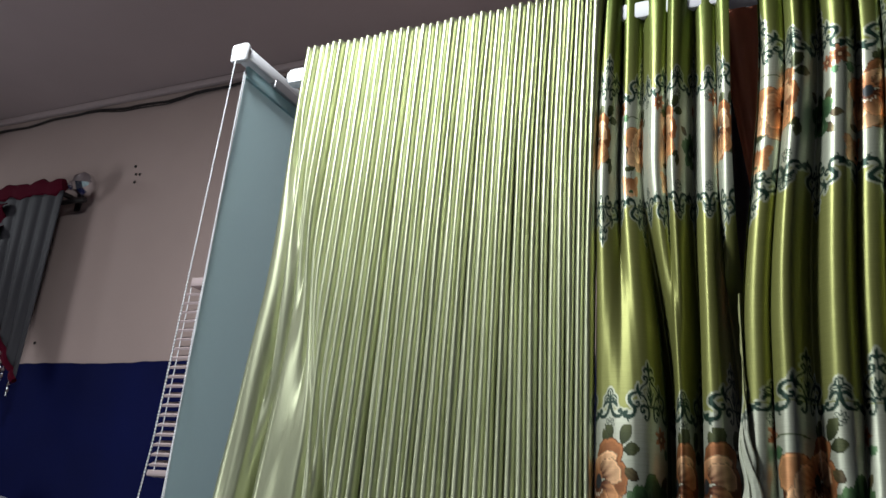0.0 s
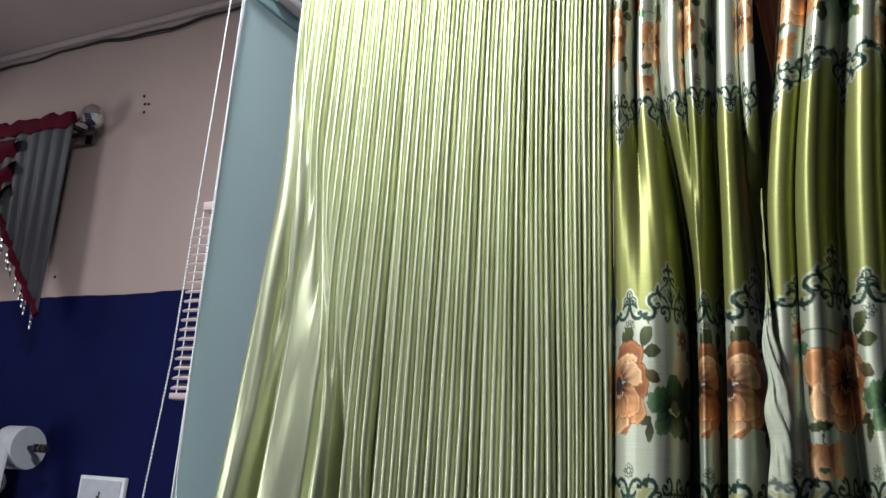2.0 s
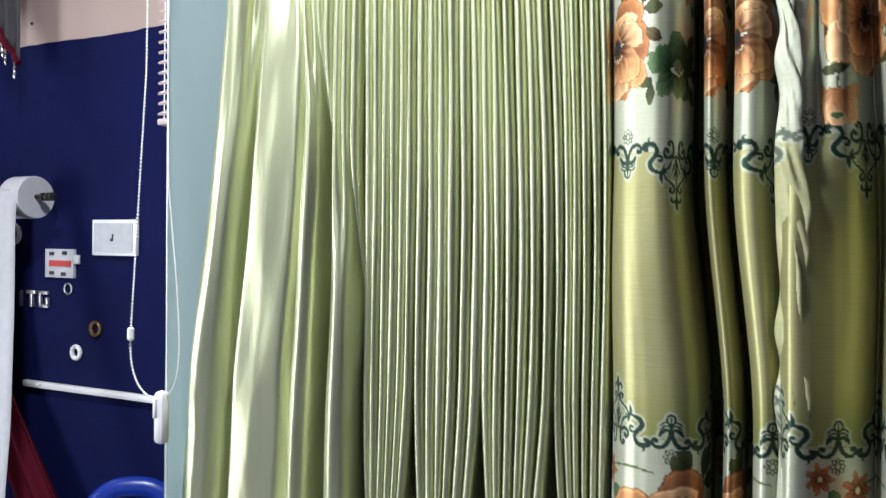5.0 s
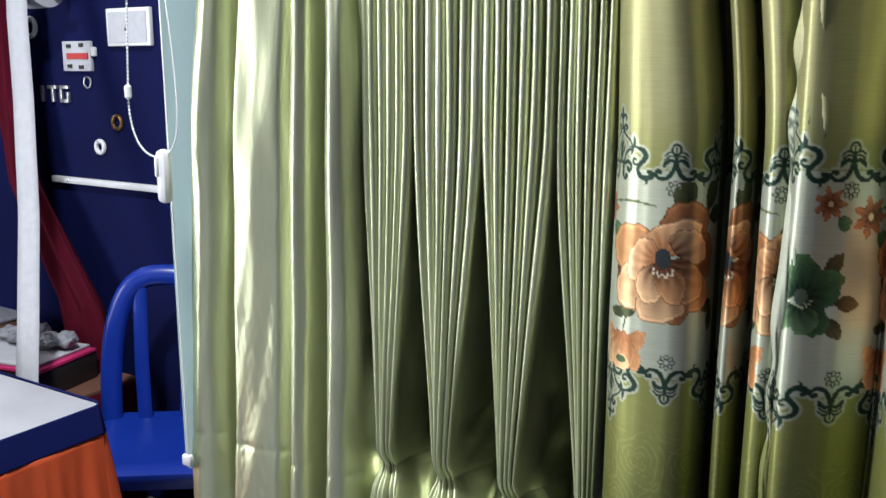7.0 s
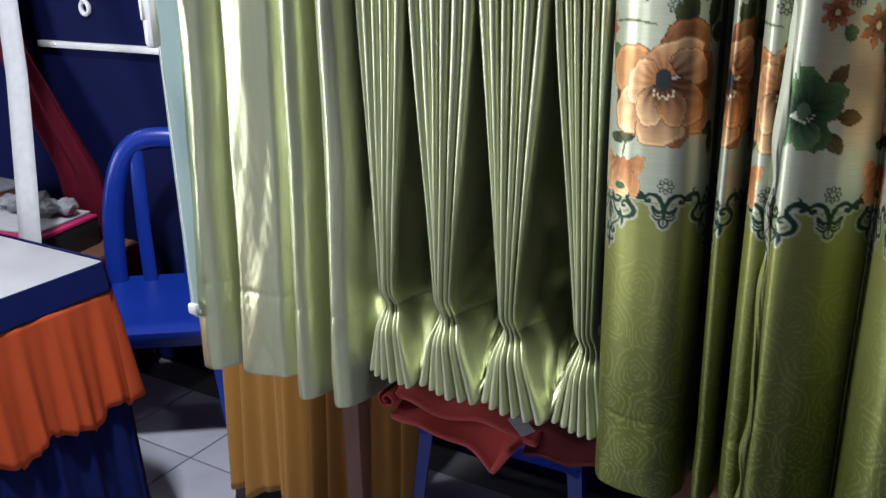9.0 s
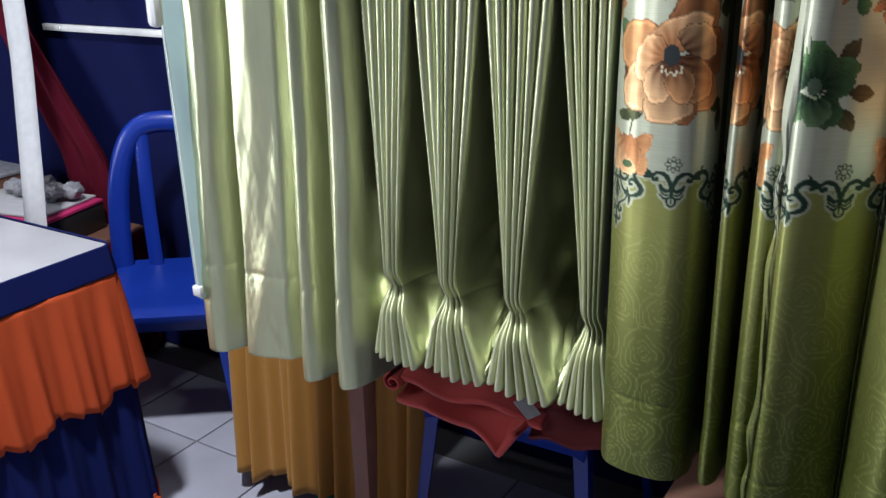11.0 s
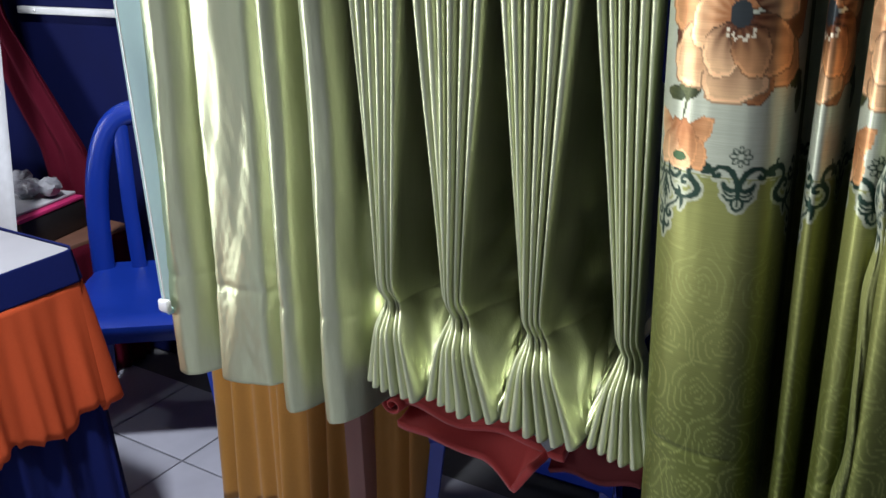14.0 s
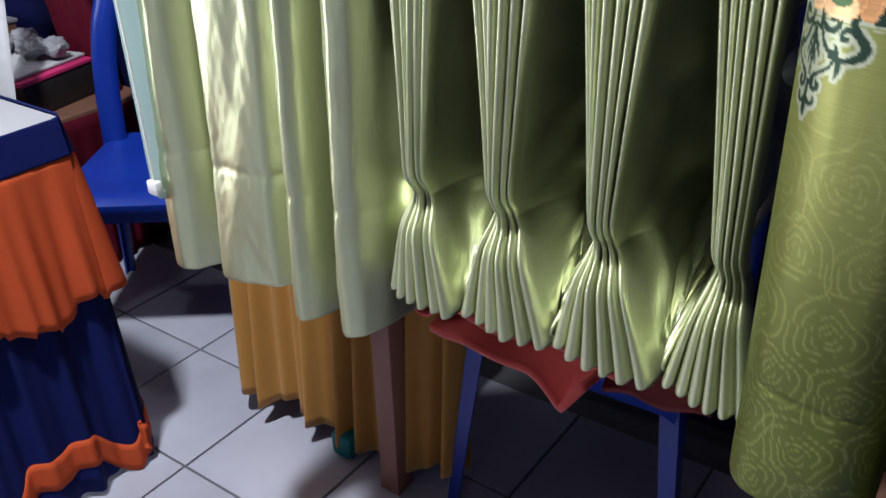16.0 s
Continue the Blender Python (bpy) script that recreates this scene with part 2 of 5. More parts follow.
def rounded(v, xs, ys):
    """Cosine-eased interpolation through points."""
    xs, ys = np.asarray(xs, float), np.asarray(ys, float)
    i = np.clip(np.searchsorted(xs, v, side="right") - 1, 0, len(xs) - 2)
    t = np.clip((v - xs[i]) / (xs[i + 1] - xs[i]), 0, 1)
    return ys[i] + (ys[i + 1] - ys[i]) * (0.5 - 0.5 * np.cos(np.pi * t))


# ---- the room ----
WX0, WX1, WY0, WY1, CEIL = -3.75, 1.95, -2.2, 2.45, 3.31
wall = tagged(part("wall_north", boxed(((WX0 + WX1) / 2, WY1 + 0.075, 1.7), (WX1 - WX0 + 0.3, 0.15, 3.4)), M_WALL), "pinkish beige painted plaster wall", "wall", kind="structure")
bm = bmesh.new()
n = 120
top, low = [], []
for i in range(n + 1):
    x = WX0 + 0.001 + (WX1 - WX0 - 0.002) * i / n
    z = 2.290 + 0.006 * float(wobble(np.array(x), 0, 5, 1.4)) + 0.003 * float(wobble(np.array(x), 0, 8, 6))
    top.append(z)
    low.append(x)
vf = [(bm.verts.new((x, WY1 - 0.004, 0)), bm.verts.new((x, WY1 - 0.004, z)), bm.verts.new((x, WY1 + 0.002, z))) for x, z in zip(low, top)]
for a, b in zip(vf, vf[1:]):
    bm.faces.new((a[0], b[0], b[1], a[1]))
    bm.faces.new((a[1], b[1], b[2], a[2]))
tagged(part("wall_paint", bm, M_NAVY), "navy blue painted lower wall with uneven edge", "wall", kind="structure")
# unseen west wall, its opening added where the side light stands
DY0, DY1 = -1.0, 0.4
bm = boxed((WX0 - 0.075, (WY1 + DY1) / 2, 1.7), (0.15, WY1 - DY1 - 0.002, 3.4))
box(bm, (WX0 - 0.075, (WY0 + DY0) / 2, 1.7), (0.15, DY0 - WY0 - 0.002, 3.4))
box(bm, (WX0 - 0.075, (DY0 + DY1) / 2, 2.88), (0.15, DY1 - DY0 - 0.002, 1.04))
tagged(part("wall_west", bm, M_WALL), "unseen pinkish beige plaster wall with an opening added for the side light", "wall", kind="structure")
# out of view; dark to its full height so the folds' right sides stay dark
tagged(part("wall_east", boxed((WX1 + 0.075, 0.125, 1.7), (0.15, WY1 - WY0 - 0.002, 3.4)), M_NAVY), "unseen plaster wall, kept navy to darken the satin's reflections", "wall", kind="structure")
# unseen south wall: opening added for the fill, navy chosen to darken reflections
SX0, SX1 = -0.80, 0.30
bm = boxed(((WX0 - 0.15 + SX0) / 2, WY0 - 0.075, 1.7), (SX0 - WX0 + 0.15, 0.15, 3.4))
box(bm, ((WX1 + 0.15 + SX1) / 2, WY0 - 0.075, 1.7), (WX1 + 0.15 - SX1, 0.15, 3.4))
box(bm, ((SX0 + SX1) / 2, WY0 - 0.075, 2.76), (SX1 - SX0, 0.15, 1.28))
box(bm, ((SX0 + SX1) / 2, WY0 - 0.075, 0.28), (SX1 - SX0, 0.15, 0.56))
tagged(part("wall_south", bm, M_NAVY), "unseen plaster wall, kept navy to darken reflections, with an added light opening", "wall", kind="structure")
# navy carried round the walls out of view, added to absorb bounced light
bm = boxed((WX0 + 0.003, (WY1 + DY1) / 2, 1.145), (0.006, WY1 - DY1 - 0.01, 2.286))
box(bm, (WX0 + 0.003, (WY0 + DY0) / 2, 1.145), (0.006, DY0 - WY0 - 0.01, 2.286))
box(bm, (WX1 - 0.003, 0.125, 1.145), (0.006, WY1 - WY0 - 0.01, 2.286))
box(bm, ((WX0 + SX0) / 2, WY0 + 0.003, 1.145), (SX0 - WX0 - 0.02, 0.006, 2.286))
box(bm, ((WX1 + SX1) / 2, WY0 + 0.003, 1.145), (WX1 - SX1 - 0.02, 0.006, 2.286))
tagged(part("wall_paint", bm, M_NAVY), "navy lower faces added to the unseen walls to cut bounced light", "wall", kind="structure")
tagged(part("ceiling", boxed(((WX0 + WX1) / 2, (WY0 + WY1) / 2, CEIL + 0.11), (WX1 - WX0 - 0.002, WY1 - WY0 - 0.002, 0.1)), M_CEIL), "mauve-beige painted flat ceiling", "ceiling", kind="structure")
# stepped cornice where wall and ceiling meet
bm = boxed(((WX0 + WX1) / 2, WY1 - 0.02, CEIL + 0.045), (WX1 - WX0 - 0.004, 0.022, 0.026), 0.006)
tagged(part("trim", bm, M_CEIL), "painted ceiling cornice strip", "trim", kind="structure")
cable = thing("electric_cable", "dark cable strung loosely under the ceiling cornice", "cable")
pts = [(WX0 + 0.02 + (WX1 - WX0 - 0.04) * i / 80, WY1 - 0.012, CEIL + 0.012 + 0.009 * math.sin(i * 0.55) + 0.004 * math.sin(i * 1.7)) for i in range(81)]
part("wire", sweep(bmesh.new(), pts, 0.0055, 6), M_DARK, cable)
part("wire", sweep(bmesh.new(), [(x, y - 0.006, z - 0.010 - 0.006 * math.sin(i * 0.4)) for i, (x, y, z) in enumerate(pts)], 0.003, 6), M_DARK, cable)

# ---- the plain pleated curtain ----
Y0, TOP = 1.58, 2.728
plain = thing("pleated_curtain", "sage green satin curtain in fine pleats, tied near its hem", "curtain")
zs = np.concatenate([np.linspace(TOP, 2.4, 40), np.linspace(2.39, 1.1, 90), np.linspace(1.095, 0.93, 24), np.linspace(0.925, 0.82, 36), np.linspace(0.816, 0.65, 30)])
NR = 40
SPLIT = 16
tight = [(16, 22), (22, 28), (28, 34), (34, 40)]
b_mid = [(-0.636, -0.545), (-0.545, -0.433), (-0.433, -0.322), (-0.322, -0.243)]
b_tie = [-0.596, -0.493, -0.381, -0.262]
b_hem = [(-0.630, -0.540), (-0.532, -0.425), (-0.422, -0.310), (-0.303, -0.216)]
xt = lambda s: -0.901 + s * 0.637 / NR


def tuck(z):
    """Share of the bundles' narrowing at height z: 0 high up, 1 at the tie."""
    return smooth(1.46, 0.90, z) * 0.35 + 0.65 * np.clip((1.40 - z) / (1.40 - 0.885), 0, 1) ** 1.35


def lean(P, dy, high=1.75, low=1.05):
    """Lets the lower cloth hang dy further back, towards the wall."""
    c = np.array((0.157, 0.520, 1.43))
    k = 1 + smooth(high, low, P[..., 2:3]) * dy / 1.06
    return c + (P - c) * k


rng = np.random.RandomState(3)
rib_amp = rng.uniform(0.75, 1.2, NR + 1)
rib_ph = rng.uniform(0, 6.28, NR + 1)
cols = []
# soft folds at the loose end
fold = np.array([(-1.012, 0.002), (-1.004, -0.014), (-0.988, -0.025), (-0.968, -0.028), (-0.952, -0.020), (-0.938, 0.002), (-0.928, 0.030), (-0.913, 0.042), (-0.906, 0.020), (-0.900, -0.012), (-0.880, -0.032), (-0.840, -0.031), (-0.798, -0.024), (-0.776, 0.004), (-0.770, 0.020),
                 (-0.772, 0.034), (-0.764, -0.028), (-0.748, -0.036), (-0.736, -0.024), (-0.716, 0.034), (-0.703, 0.038), (-0.697, -0.008), (-0.684, -0.034), (-0.668, -0.043), (-0.653, -0.034), (-0.641, -0.006), (-0.634, 0.030), (-0.632, 0.042)])
fold_s = np.concatenate([[0], np.cumsum(np.hypot(*np.diff(fold, axis=0).T))])
fold_s *= SPLIT / fold_s[-1]
ss = np.linspace(0, SPLIT, SPLIT * 20 + 1)
Z, S = np.meshgrid(zs, ss, indexing="ij")
ri = np.clip(S.astype(int), 0, NR)
fine = (0.5 * np.cos(2 * np.pi * S) - 0.5) * 0.020 * rib_amp[ri]
go = smooth(0, 1, (2.70 - 0.95 * S / SPLIT - Z) / 0.40)
low = smooth(2.30, 1.72, Z)
xl = np.interp(-zs, [-TOP, -2.19, -1.81, -1.4, -1.13, -0.65], [-0.901, -0.912, -0.940, -0.995, -1.012, -1.032])[:, None]
x_hi = xt(S) + (xl + 0.901) * (1 - S / SPLIT)
pinch = -0.17 * 0.637 / NR * np.sin(2 * np.pi * S)
soft = np.hanning(9) / np.hanning(9).sum()
one_x = np.convolve(np.pad(np.interp(ss, fold_s, fold[:, 0]), 4, mode="edge"), soft, "valid")
one_d = np.convolve(np.pad(np.interp(ss, fold_s, fold[:, 1]), 4, mode="edge"), soft, "valid")
x_lo = one_x[None] + (xl + 1.012) * (1 - S / SPLIT)
d_lo = one_d[None] * (1.15 + 0.25 * smooth(1.4, 0.7, Z))
# higher up the pleats open into seven rounder folds
wave = 7.0 * (S / SPLIT) ** 0.85 + 0.10 * np.sin(Z * 5)
d_mid = 0.018 - 0.040 * (0.5 - 0.5 * np.cos(2 * np.pi * wave)) * (0.8 + 0.25 * np.sin(2.1 * np.floor(wave)))
x_mid = x_hi * 0.35 + x_lo * 0.65 - 0.0065 * np.sin(2 * np.pi * wave)
d_lo = d_mid * (1 - low) + d_lo * low
x_lo = x_mid * (1 - low) + x_lo * low
crush = 0.80 * (0.0016 * wobble(one_x[None] * 9, Z * 4, 14) + 0.0011 * wobble(one_x[None] * 21, Z * 9, 15) + 0.0006 * wobble(one_x[None] * 45, Z * 22, 16)) * smooth(1.7, 0.9, Z)
X = (x_hi + pinch) * (1 - go) + x_lo * go + 0.0012 * wobble(S * 0.5, Z, 2, 1, 1.3)
D = fine * (1 - go) + d_lo * go
D += 0.0035 * wobble(S * 0.25, Z, 4, 1, 1.5) * go + crush
seam = np.exp(-((Z - 0.842 - 0.004 * wobble(S * 0.2, Z * 0, 6)) / 0.008) ** 2)
D += 0.0016 * seam - 0.002 * smooth(0.84, 0.80, Z)
zz = np.where(Z < 0.9, 0.9 + (Z - 0.9) * np.interp(S, [0, 2.5, 5, 8, 9.5, 13, 16], [0.90, 0.90, 0.80, 0.80, 0.88, 0.86, 0.80]), Z) + 0.004 * wobble(S * 0.2, 0 * Z, 7) * smooth(1.0, 0.7, Z)
loose = np.stack([X, Y0 + D, zz], -1)
cols.append(lean(loose, 0.050))
# bundles and the slack cloth between them
for k, (a, b) in enumerate(tight):
    ss = np.linspace(a, b, (b - a) * 14 + 1)
    Z, S = np.meshgrid(zs, ss, indexing="ij")
    Zc = np.where(Z < 0.9, 0.9 - (0.9 - Z) * 0.134 / 0.25, Z)
    f = (S - a) / (b - a)
    hi = xt(S)
    m0, m1 = b_mid[k]
    mid = m0 + (m1 - m0) * f
    up = smooth(2.5, 1.5, Z)
    base = hi * (1 - up) + mid * up
    t = tuck(Zc)
    tie = b_tie[k] + (f - 0.5) * 0.027
    x = base * (1 - t) + tie * t
    fan = np.clip((0.875 - Zc) / 0.11, 0, 1)
    h0, h1 = b_hem[k]
    fan_s = fan ** 0.8
    x = np.where(Zc < 0.875, tie * (1 - fan_s) + (h0 + (h1 - h0) * f) * fan_s, x)
    ri = np.clip(S.astype(int), 0, NR - 1)
    amp = 0.019 * rib_amp[ri] * (1 - 0.1 * t)
    d = (0.5 * np.cos(2 * np.pi * S) - 0.5) * amp
    x = x - 0.17 * np.gradient(x, axis=1) / (ss[1] - ss[0]) * np.sin(2 * np.pi * S)
    d -= 0.012 * t * (1 - fan) * np.cos((f - 0.5) * np.pi) - 0.018 * np.exp(-((Zc - 0.872) / 0.02) ** 2)
    d -= fan_s * (0.016 * np.cos((f - 0.5) * 2.4) + 0.010 * np.abs(np.sin(np.pi * S)))
    x += 0.0012 * wobble(S, Z, 11 + k, 0.6, 1.6) * (1 - np.exp(-((Zc - 0.872) / 0.04) ** 2))
    tips = 0.006 * np.abs(np.sin(np.pi * S)) * fan
    ob = np.stack([x, Y0 + d + 0.0015 * wobble(S * 0.4, Z, 31 + k), Zc - tips - 0.012 * fan * f], -1)
    ob = lean(ob, (0.045, 0.052, 0.060, 0.068)[k])
    if k:
        prev, nxt = cols[-1][:, -1], ob[:, 0]
        g = np.linspace(0, 1, 44)[None, 1:-1]
        gap = np.clip(nxt[:, 0] - prev[:, 0], 0, 1)[:, None]
        zc = Zc[:, :1]
        deep = np.clip(gap * 5.0, 0, 0.30) * smooth(0.735, 0.90, zc) + 0.020
        prof = np.sin(np.pi * g) ** 0.85
        gx = prev[:, :1] + (nxt[:, :1] - prev[:, :1]) * g + np.clip(gap * 0.40, 0, 0.028) * prof * smooth(1.4, 1.05, zc) * (wobble(g * 2.5 + 0 * zc, zc * 3.0, 80 + k, 1, 1) + 0.5 * wobble(g * 4 + 0 * zc, zc * 9, 90 + k, 1, 1))
        lump = (0.018 * wobble(g * 1.5 + 0 * zc, zc * 3.5, 50 + k, 1, 1) + 0.012 * wobble(g * 4.0 + 0 * zc, zc * 1.2, 60 + k, 1, 1) + 0.010 * wobble(g * 5.0 + 0 * zc, zc * 9, 70 + k, 1, 1)) * prof * smooth(1.35, 1.0, zc)
        # a flap that runs from the tie down to the next bundle
        way = 0.10 + (0.885 - zc) * 6.0
        lump = lump - 0.030 * np.exp(-((g - way) / 0.16) ** 2) * smooth(0.90, 0.87, zc) * smooth(0.745, 0.78, zc)
        gy = prev[:, 1:2] + (nxt[:, 1:2] - prev[:, 1:2]) * g + deep * prof * (0.6 + 0.6 * g) + lump + np.clip(gap * 0.55, 0, 0.030) * prof * np.sin(g * 6.283 * (2.5 + 0.5 * (k % 2)) + k + 1.5 * np.sin(zc * 9 + k)) * smooth(0.78, 0.95, zc)
        gz = prev[:, 2:3] + (nxt[:, 2:3] - prev[:, 2:3]) * g
        cols.append(np.stack([gx, gy, gz], -1))
    cols.append(ob)
sheet("fabric", np.concatenate(cols, 1), M_SATIN, plain, thick=0.0016)
# gathering tape sewn behind the heading and the ties of the bundles
part("heading_tape", boxed((-0.582, Y0 + 0.009, TOP - 0.05), (0.62, 0.003, 0.075)), M_WHITE, plain, "white gathering tape")

# ---- the printed curtains ----
STEP = 0.0008
CREAM, CREAM2 = np.array((0.425, 0.45, 0.345)), np.array((0.37, 0.38, 0.29))
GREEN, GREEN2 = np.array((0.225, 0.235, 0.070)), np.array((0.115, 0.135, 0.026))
INK = np.array((0.012, 0.035, 0.022))


def petal(img, U, V, cx, cy, ang, length, width, c0, c1, point=0.0, streak=9, edge=0.5, seed=0):
    """Lays one petal or leaf on a colour grid: c0 at its root, c1 at its rim."""
    ca, sa = math.cos(ang), math.sin(ang)
    x = ((U - cx) * ca + (V - cy) * sa) / length
    y = (-(U - cx) * sa + (V - cy) * ca) / width
    xi = np.clip(x, 0, 1)
    shape = np.sin(np.pi * xi ** (0.72 if point == 0 else 1.0)) ** (0.55 if point == 0 else 0.8)
    shape = shape * (1 + (0.10 * np.sin(xi * 13 + seed) + 0.07 * np.sin(xi * 29 + seed * 2)) * (point == 0))
    inside = (x > 0) & (x < 1) & (np.abs(y) < shape)
    near = np.clip(np.abs(y) / np.maximum(shape, 1e-3), 0, 1)
    t = np.clip(xi * 1.1 - 0.1 + 0.22 * np.sin(y * streak + seed) * xi, 0, 1)[..., None]
    c = np.asarray(c0) * (1 - t) + np.asarray(c1) * t
    rim = ((near > 0.88) | (xi > 0.95))[..., None]
    c = np.where(rim, c * edge, c)
    img[inside, :3] = c[inside]
    img[inside, 3] = 1


def stamp(w, h, draw):
    U, V = np.meshgrid(np.arange(-w / 2, w / 2, STEP), np.arange(-h / 2, h / 2, STEP), indexing="xy")
    img = np.zeros((*U.shape, 4))
    draw(img, U, V)
    return img, w, h


DK, PEACH, MIDO, LIGHT = (0.085, 0.026, 0.009), (0.54, 0.270, 0.115), (0.32, 0.130, 0.048), (0.68, 0.420, 0.220)
LEAF0, LEAF1 = (0.025, 0.035, 0.012), (0.085, 0.095, 0.035)


def blob(img, U, V, cx, cy, rx, ry, turn, root, c0, c1, seed=0, streak=16, rim=1.28, line=0.38):
    """One broad petal: an uneven oval, shaded from its root outwards, with veins, a pale rim and a dark outline."""
    a = radians(turn)
    x = ((U - cx) * math.cos(a) + (V - cy) * math.sin(a)) / rx
    y = (-(U - cx) * math.sin(a) + (V - cy) * math.cos(a)) / ry
    th = np.arctan2(y, x)
    rad = np.hypot(x, y) * (1 + 0.05 * np.sin(3 * th + seed) + 0.035 * np.sin(7 * th + 2.3 * seed) + 0.02 * np.sin(13 * th + seed))
    ins = rad < 1
    du, dv = U - root[0], V - root[1]
    far = np.hypot(du, dv) / (np.hypot(cx - root[0], cy - root[1]) + max(rx, ry) * 0.9)
    ta = np.arctan2(dv, du)
    vein = 0.5 + 0.5 * np.sin(ta * streak + 3.0 * np.sin(far * 3 + seed))
    t = np.clip(far * 1.5 - 0.22 - 0.40 * vein * (1 - 0.6 * far), 0, 1)[..., None]
    c = np.asarray(c0) * (1 - t) + np.asarray(c1) * t
    c = np.where(((rad > 0.80) & (far > 0.55))[..., None], c * rim, c)
    c = np.where((rad > 0.94)[..., None], c * line, c)
    img[ins, :3] = c[ins]
    img[ins, 3] = 1


def draw_rose(img, U, V):
    vine = (np.abs(V - 0.060 - 0.012 * np.sin((U + 0.11) * 24)) < 0.0013) & (U < -0.01) & (U > -0.085)
    img[vine] = (0.09, 0.12, 0.05, 1)
    for cx, cy, a, ln, wd in [(0.035, 0.072, 1.9, 0.038, 0.010), (0.058, 0.064, 1.15, 0.045, 0.013), (0.062, 0.056, 0.1, 0.034, 0.012), (0.026, 0.068, 2.1, 0.028, 0.009), (0.078, -0.050, 3.5, 0.026, 0.008), (0.076, -0.055, 4.6, 0.034, 0.008), (-0.03, -0.065, 3.2, 0.030, 0.009)]:
        petal(img, U, V, cx, cy, a, ln, wd, LEAF0, LEAF1, point=1, streak=22)
    root = (0.0, 0.004)
    for i, (cx, cy, rx, ry, turn, c0, c1) in enumerate([
            (0.027, 0.046, 0.036, 0.029, 35, DK, MIDO), (0.050, 0.008, 0.024, 0.030, 0, DK, MIDO),
            (-0.053, -0.030, 0.011, 0.030, 8, DK, DK), (-0.042, 0.016, 0.035, 0.029, 25, MIDO, PEACH),
            (0.042, -0.034, 0.024, 0.028, 20, DK, PEACH), (0.016, -0.054, 0.020, 0.021, 0, DK, MIDO),
            (-0.036, -0.033, 0.029, 0.032, -30, MIDO, LIGHT), (-0.002, -0.052, 0.032, 0.024, 8, DK, LIGHT),
            (0.028, -0.022, 0.026, 0.030, 30, DK, PEACH), (0.012, 0.032, 0.040, 0.020, 18, MIDO, LIGHT),
            (-0.024, 0.000, 0.022, 0.030, -20, MIDO, LIGHT), (0.034, 0.022, 0.028, 0.019, -30, DK, LIGHT),
            (-0.012, -0.026, 0.020, 0.027, -25, DK, LIGHT), (0.012, -0.026, 0.018, 0.025, 15, DK, PEACH)]):
        blob(img, U, V, cx, cy, rx, ry, turn, root, c0, c1, seed=i * 1.7)
    r = np.hypot(U - 0.001, (V - 0.006) * 0.8)
    img[r < 0.0098] = (0.022, 0.028, 0.030, 1)
    for i in range(9):
        a = 3.7 + i * 0.24
        k = 0.014 + 0.003 * (i % 2)
        d = np.hypot(U - 0.002 - k * math.cos(a), V - 0.000 - k * math.sin(a))
        img[d < 0.0018] = (0.62, 0.55, 0.40, 1)


def draw_bud(img, U, V):
    petal(img, U, V, 0.0, 0.012, 1.35, 0.045, 0.0016, LEAF0, LEAF1, point=1)
    petal(img, U, V, 0.004, 0.040, 3.0, 0.028, 0.008, LEAF0, LEAF1, point=1)
    for i, (cx, cy, rx, ry, turn) in enumerate([(-0.022, 0.006, 0.012, 0.020, 35), (0.022, 0.006, 0.012, 0.020, -35), (-0.020, -0.016, 0.012, 0.018, -15), (0.020, -0.016, 0.012, 0.018, 15), (-0.007, -0.008, 0.012, 0.026, -6), (0.009, -0.008, 0.012, 0.026, 8), (0.001, -0.026, 0.014, 0.011, 0)]):
        blob(img, U, V, cx, cy, rx, ry, turn, (0, 0.020), MIDO, PEACH if i % 2 else LIGHT, seed=i, streak=12, line=0.7)
    d = np.hypot(U, (V + 0.022) * 2.2)
    img[d < 0.010] = (0.05, 0.10, 0.04, 1)


def draw_green(img, U, V):
    for cx, cy, a in [(0.045, -0.005, -0.1), (0.035, -0.025, -0.9), (0.03, 0.03, 0.9), (-0.03, 0.045, 2.6)]:
        petal(img, U, V, cx, cy, a, 0.038, 0.011, (0.04, 0.025, 0.01), (0.12, 0.10, 0.04), point=1)
    for i in range(9):
        a = i * 2.44 + 0.5
        k = 0.036 - 0.0012 * i
        c1 = ((0.060, 0.125, 0.045), (0.095, 0.165, 0.075), (0.04, 0.09, 0.035))[i % 3]
        blob(img, U, V, k * math.cos(a), k * 1.1 * math.sin(a), 0.026 - 0.0008 * i, 0.019, math.degrees(a), (0, 0), (0.006, 0.022, 0.010), c1, seed=i, streak=14, line=0.6)
    d = np.hypot(U - 0.002, (V - 0.002) * 0.8)
    img[d < 0.009] = (0.075, 0.11, 0.07, 1)
    for i in range(6):
        a = 4.0 + i * 0.4
        d = np.hypot(U - 0.004 - 0.012 * math.cos(a), V - 0.012 * math.sin(a))
        img[d < 0.0018] = (0.40, 0.45, 0.26, 1)


def draw_star(img, U, V):
    for i in range(7):
        petal(img, U, V, 0, 0, i * 0.9, 0.024, 0.006, DK, (0.50, 0.20, 0.09), seed=i)
    d = np.hypot(U, V)
    img[d < 0.004] = (0.6, 0.45, 0.25, 1)
    petal(img, U, V, 0.014, -0.03, 0.4, 0.02, 0.011, (0.04, 0.12, 0.05), (0.12, 0.22, 0.1))


PERIOD = 0.156


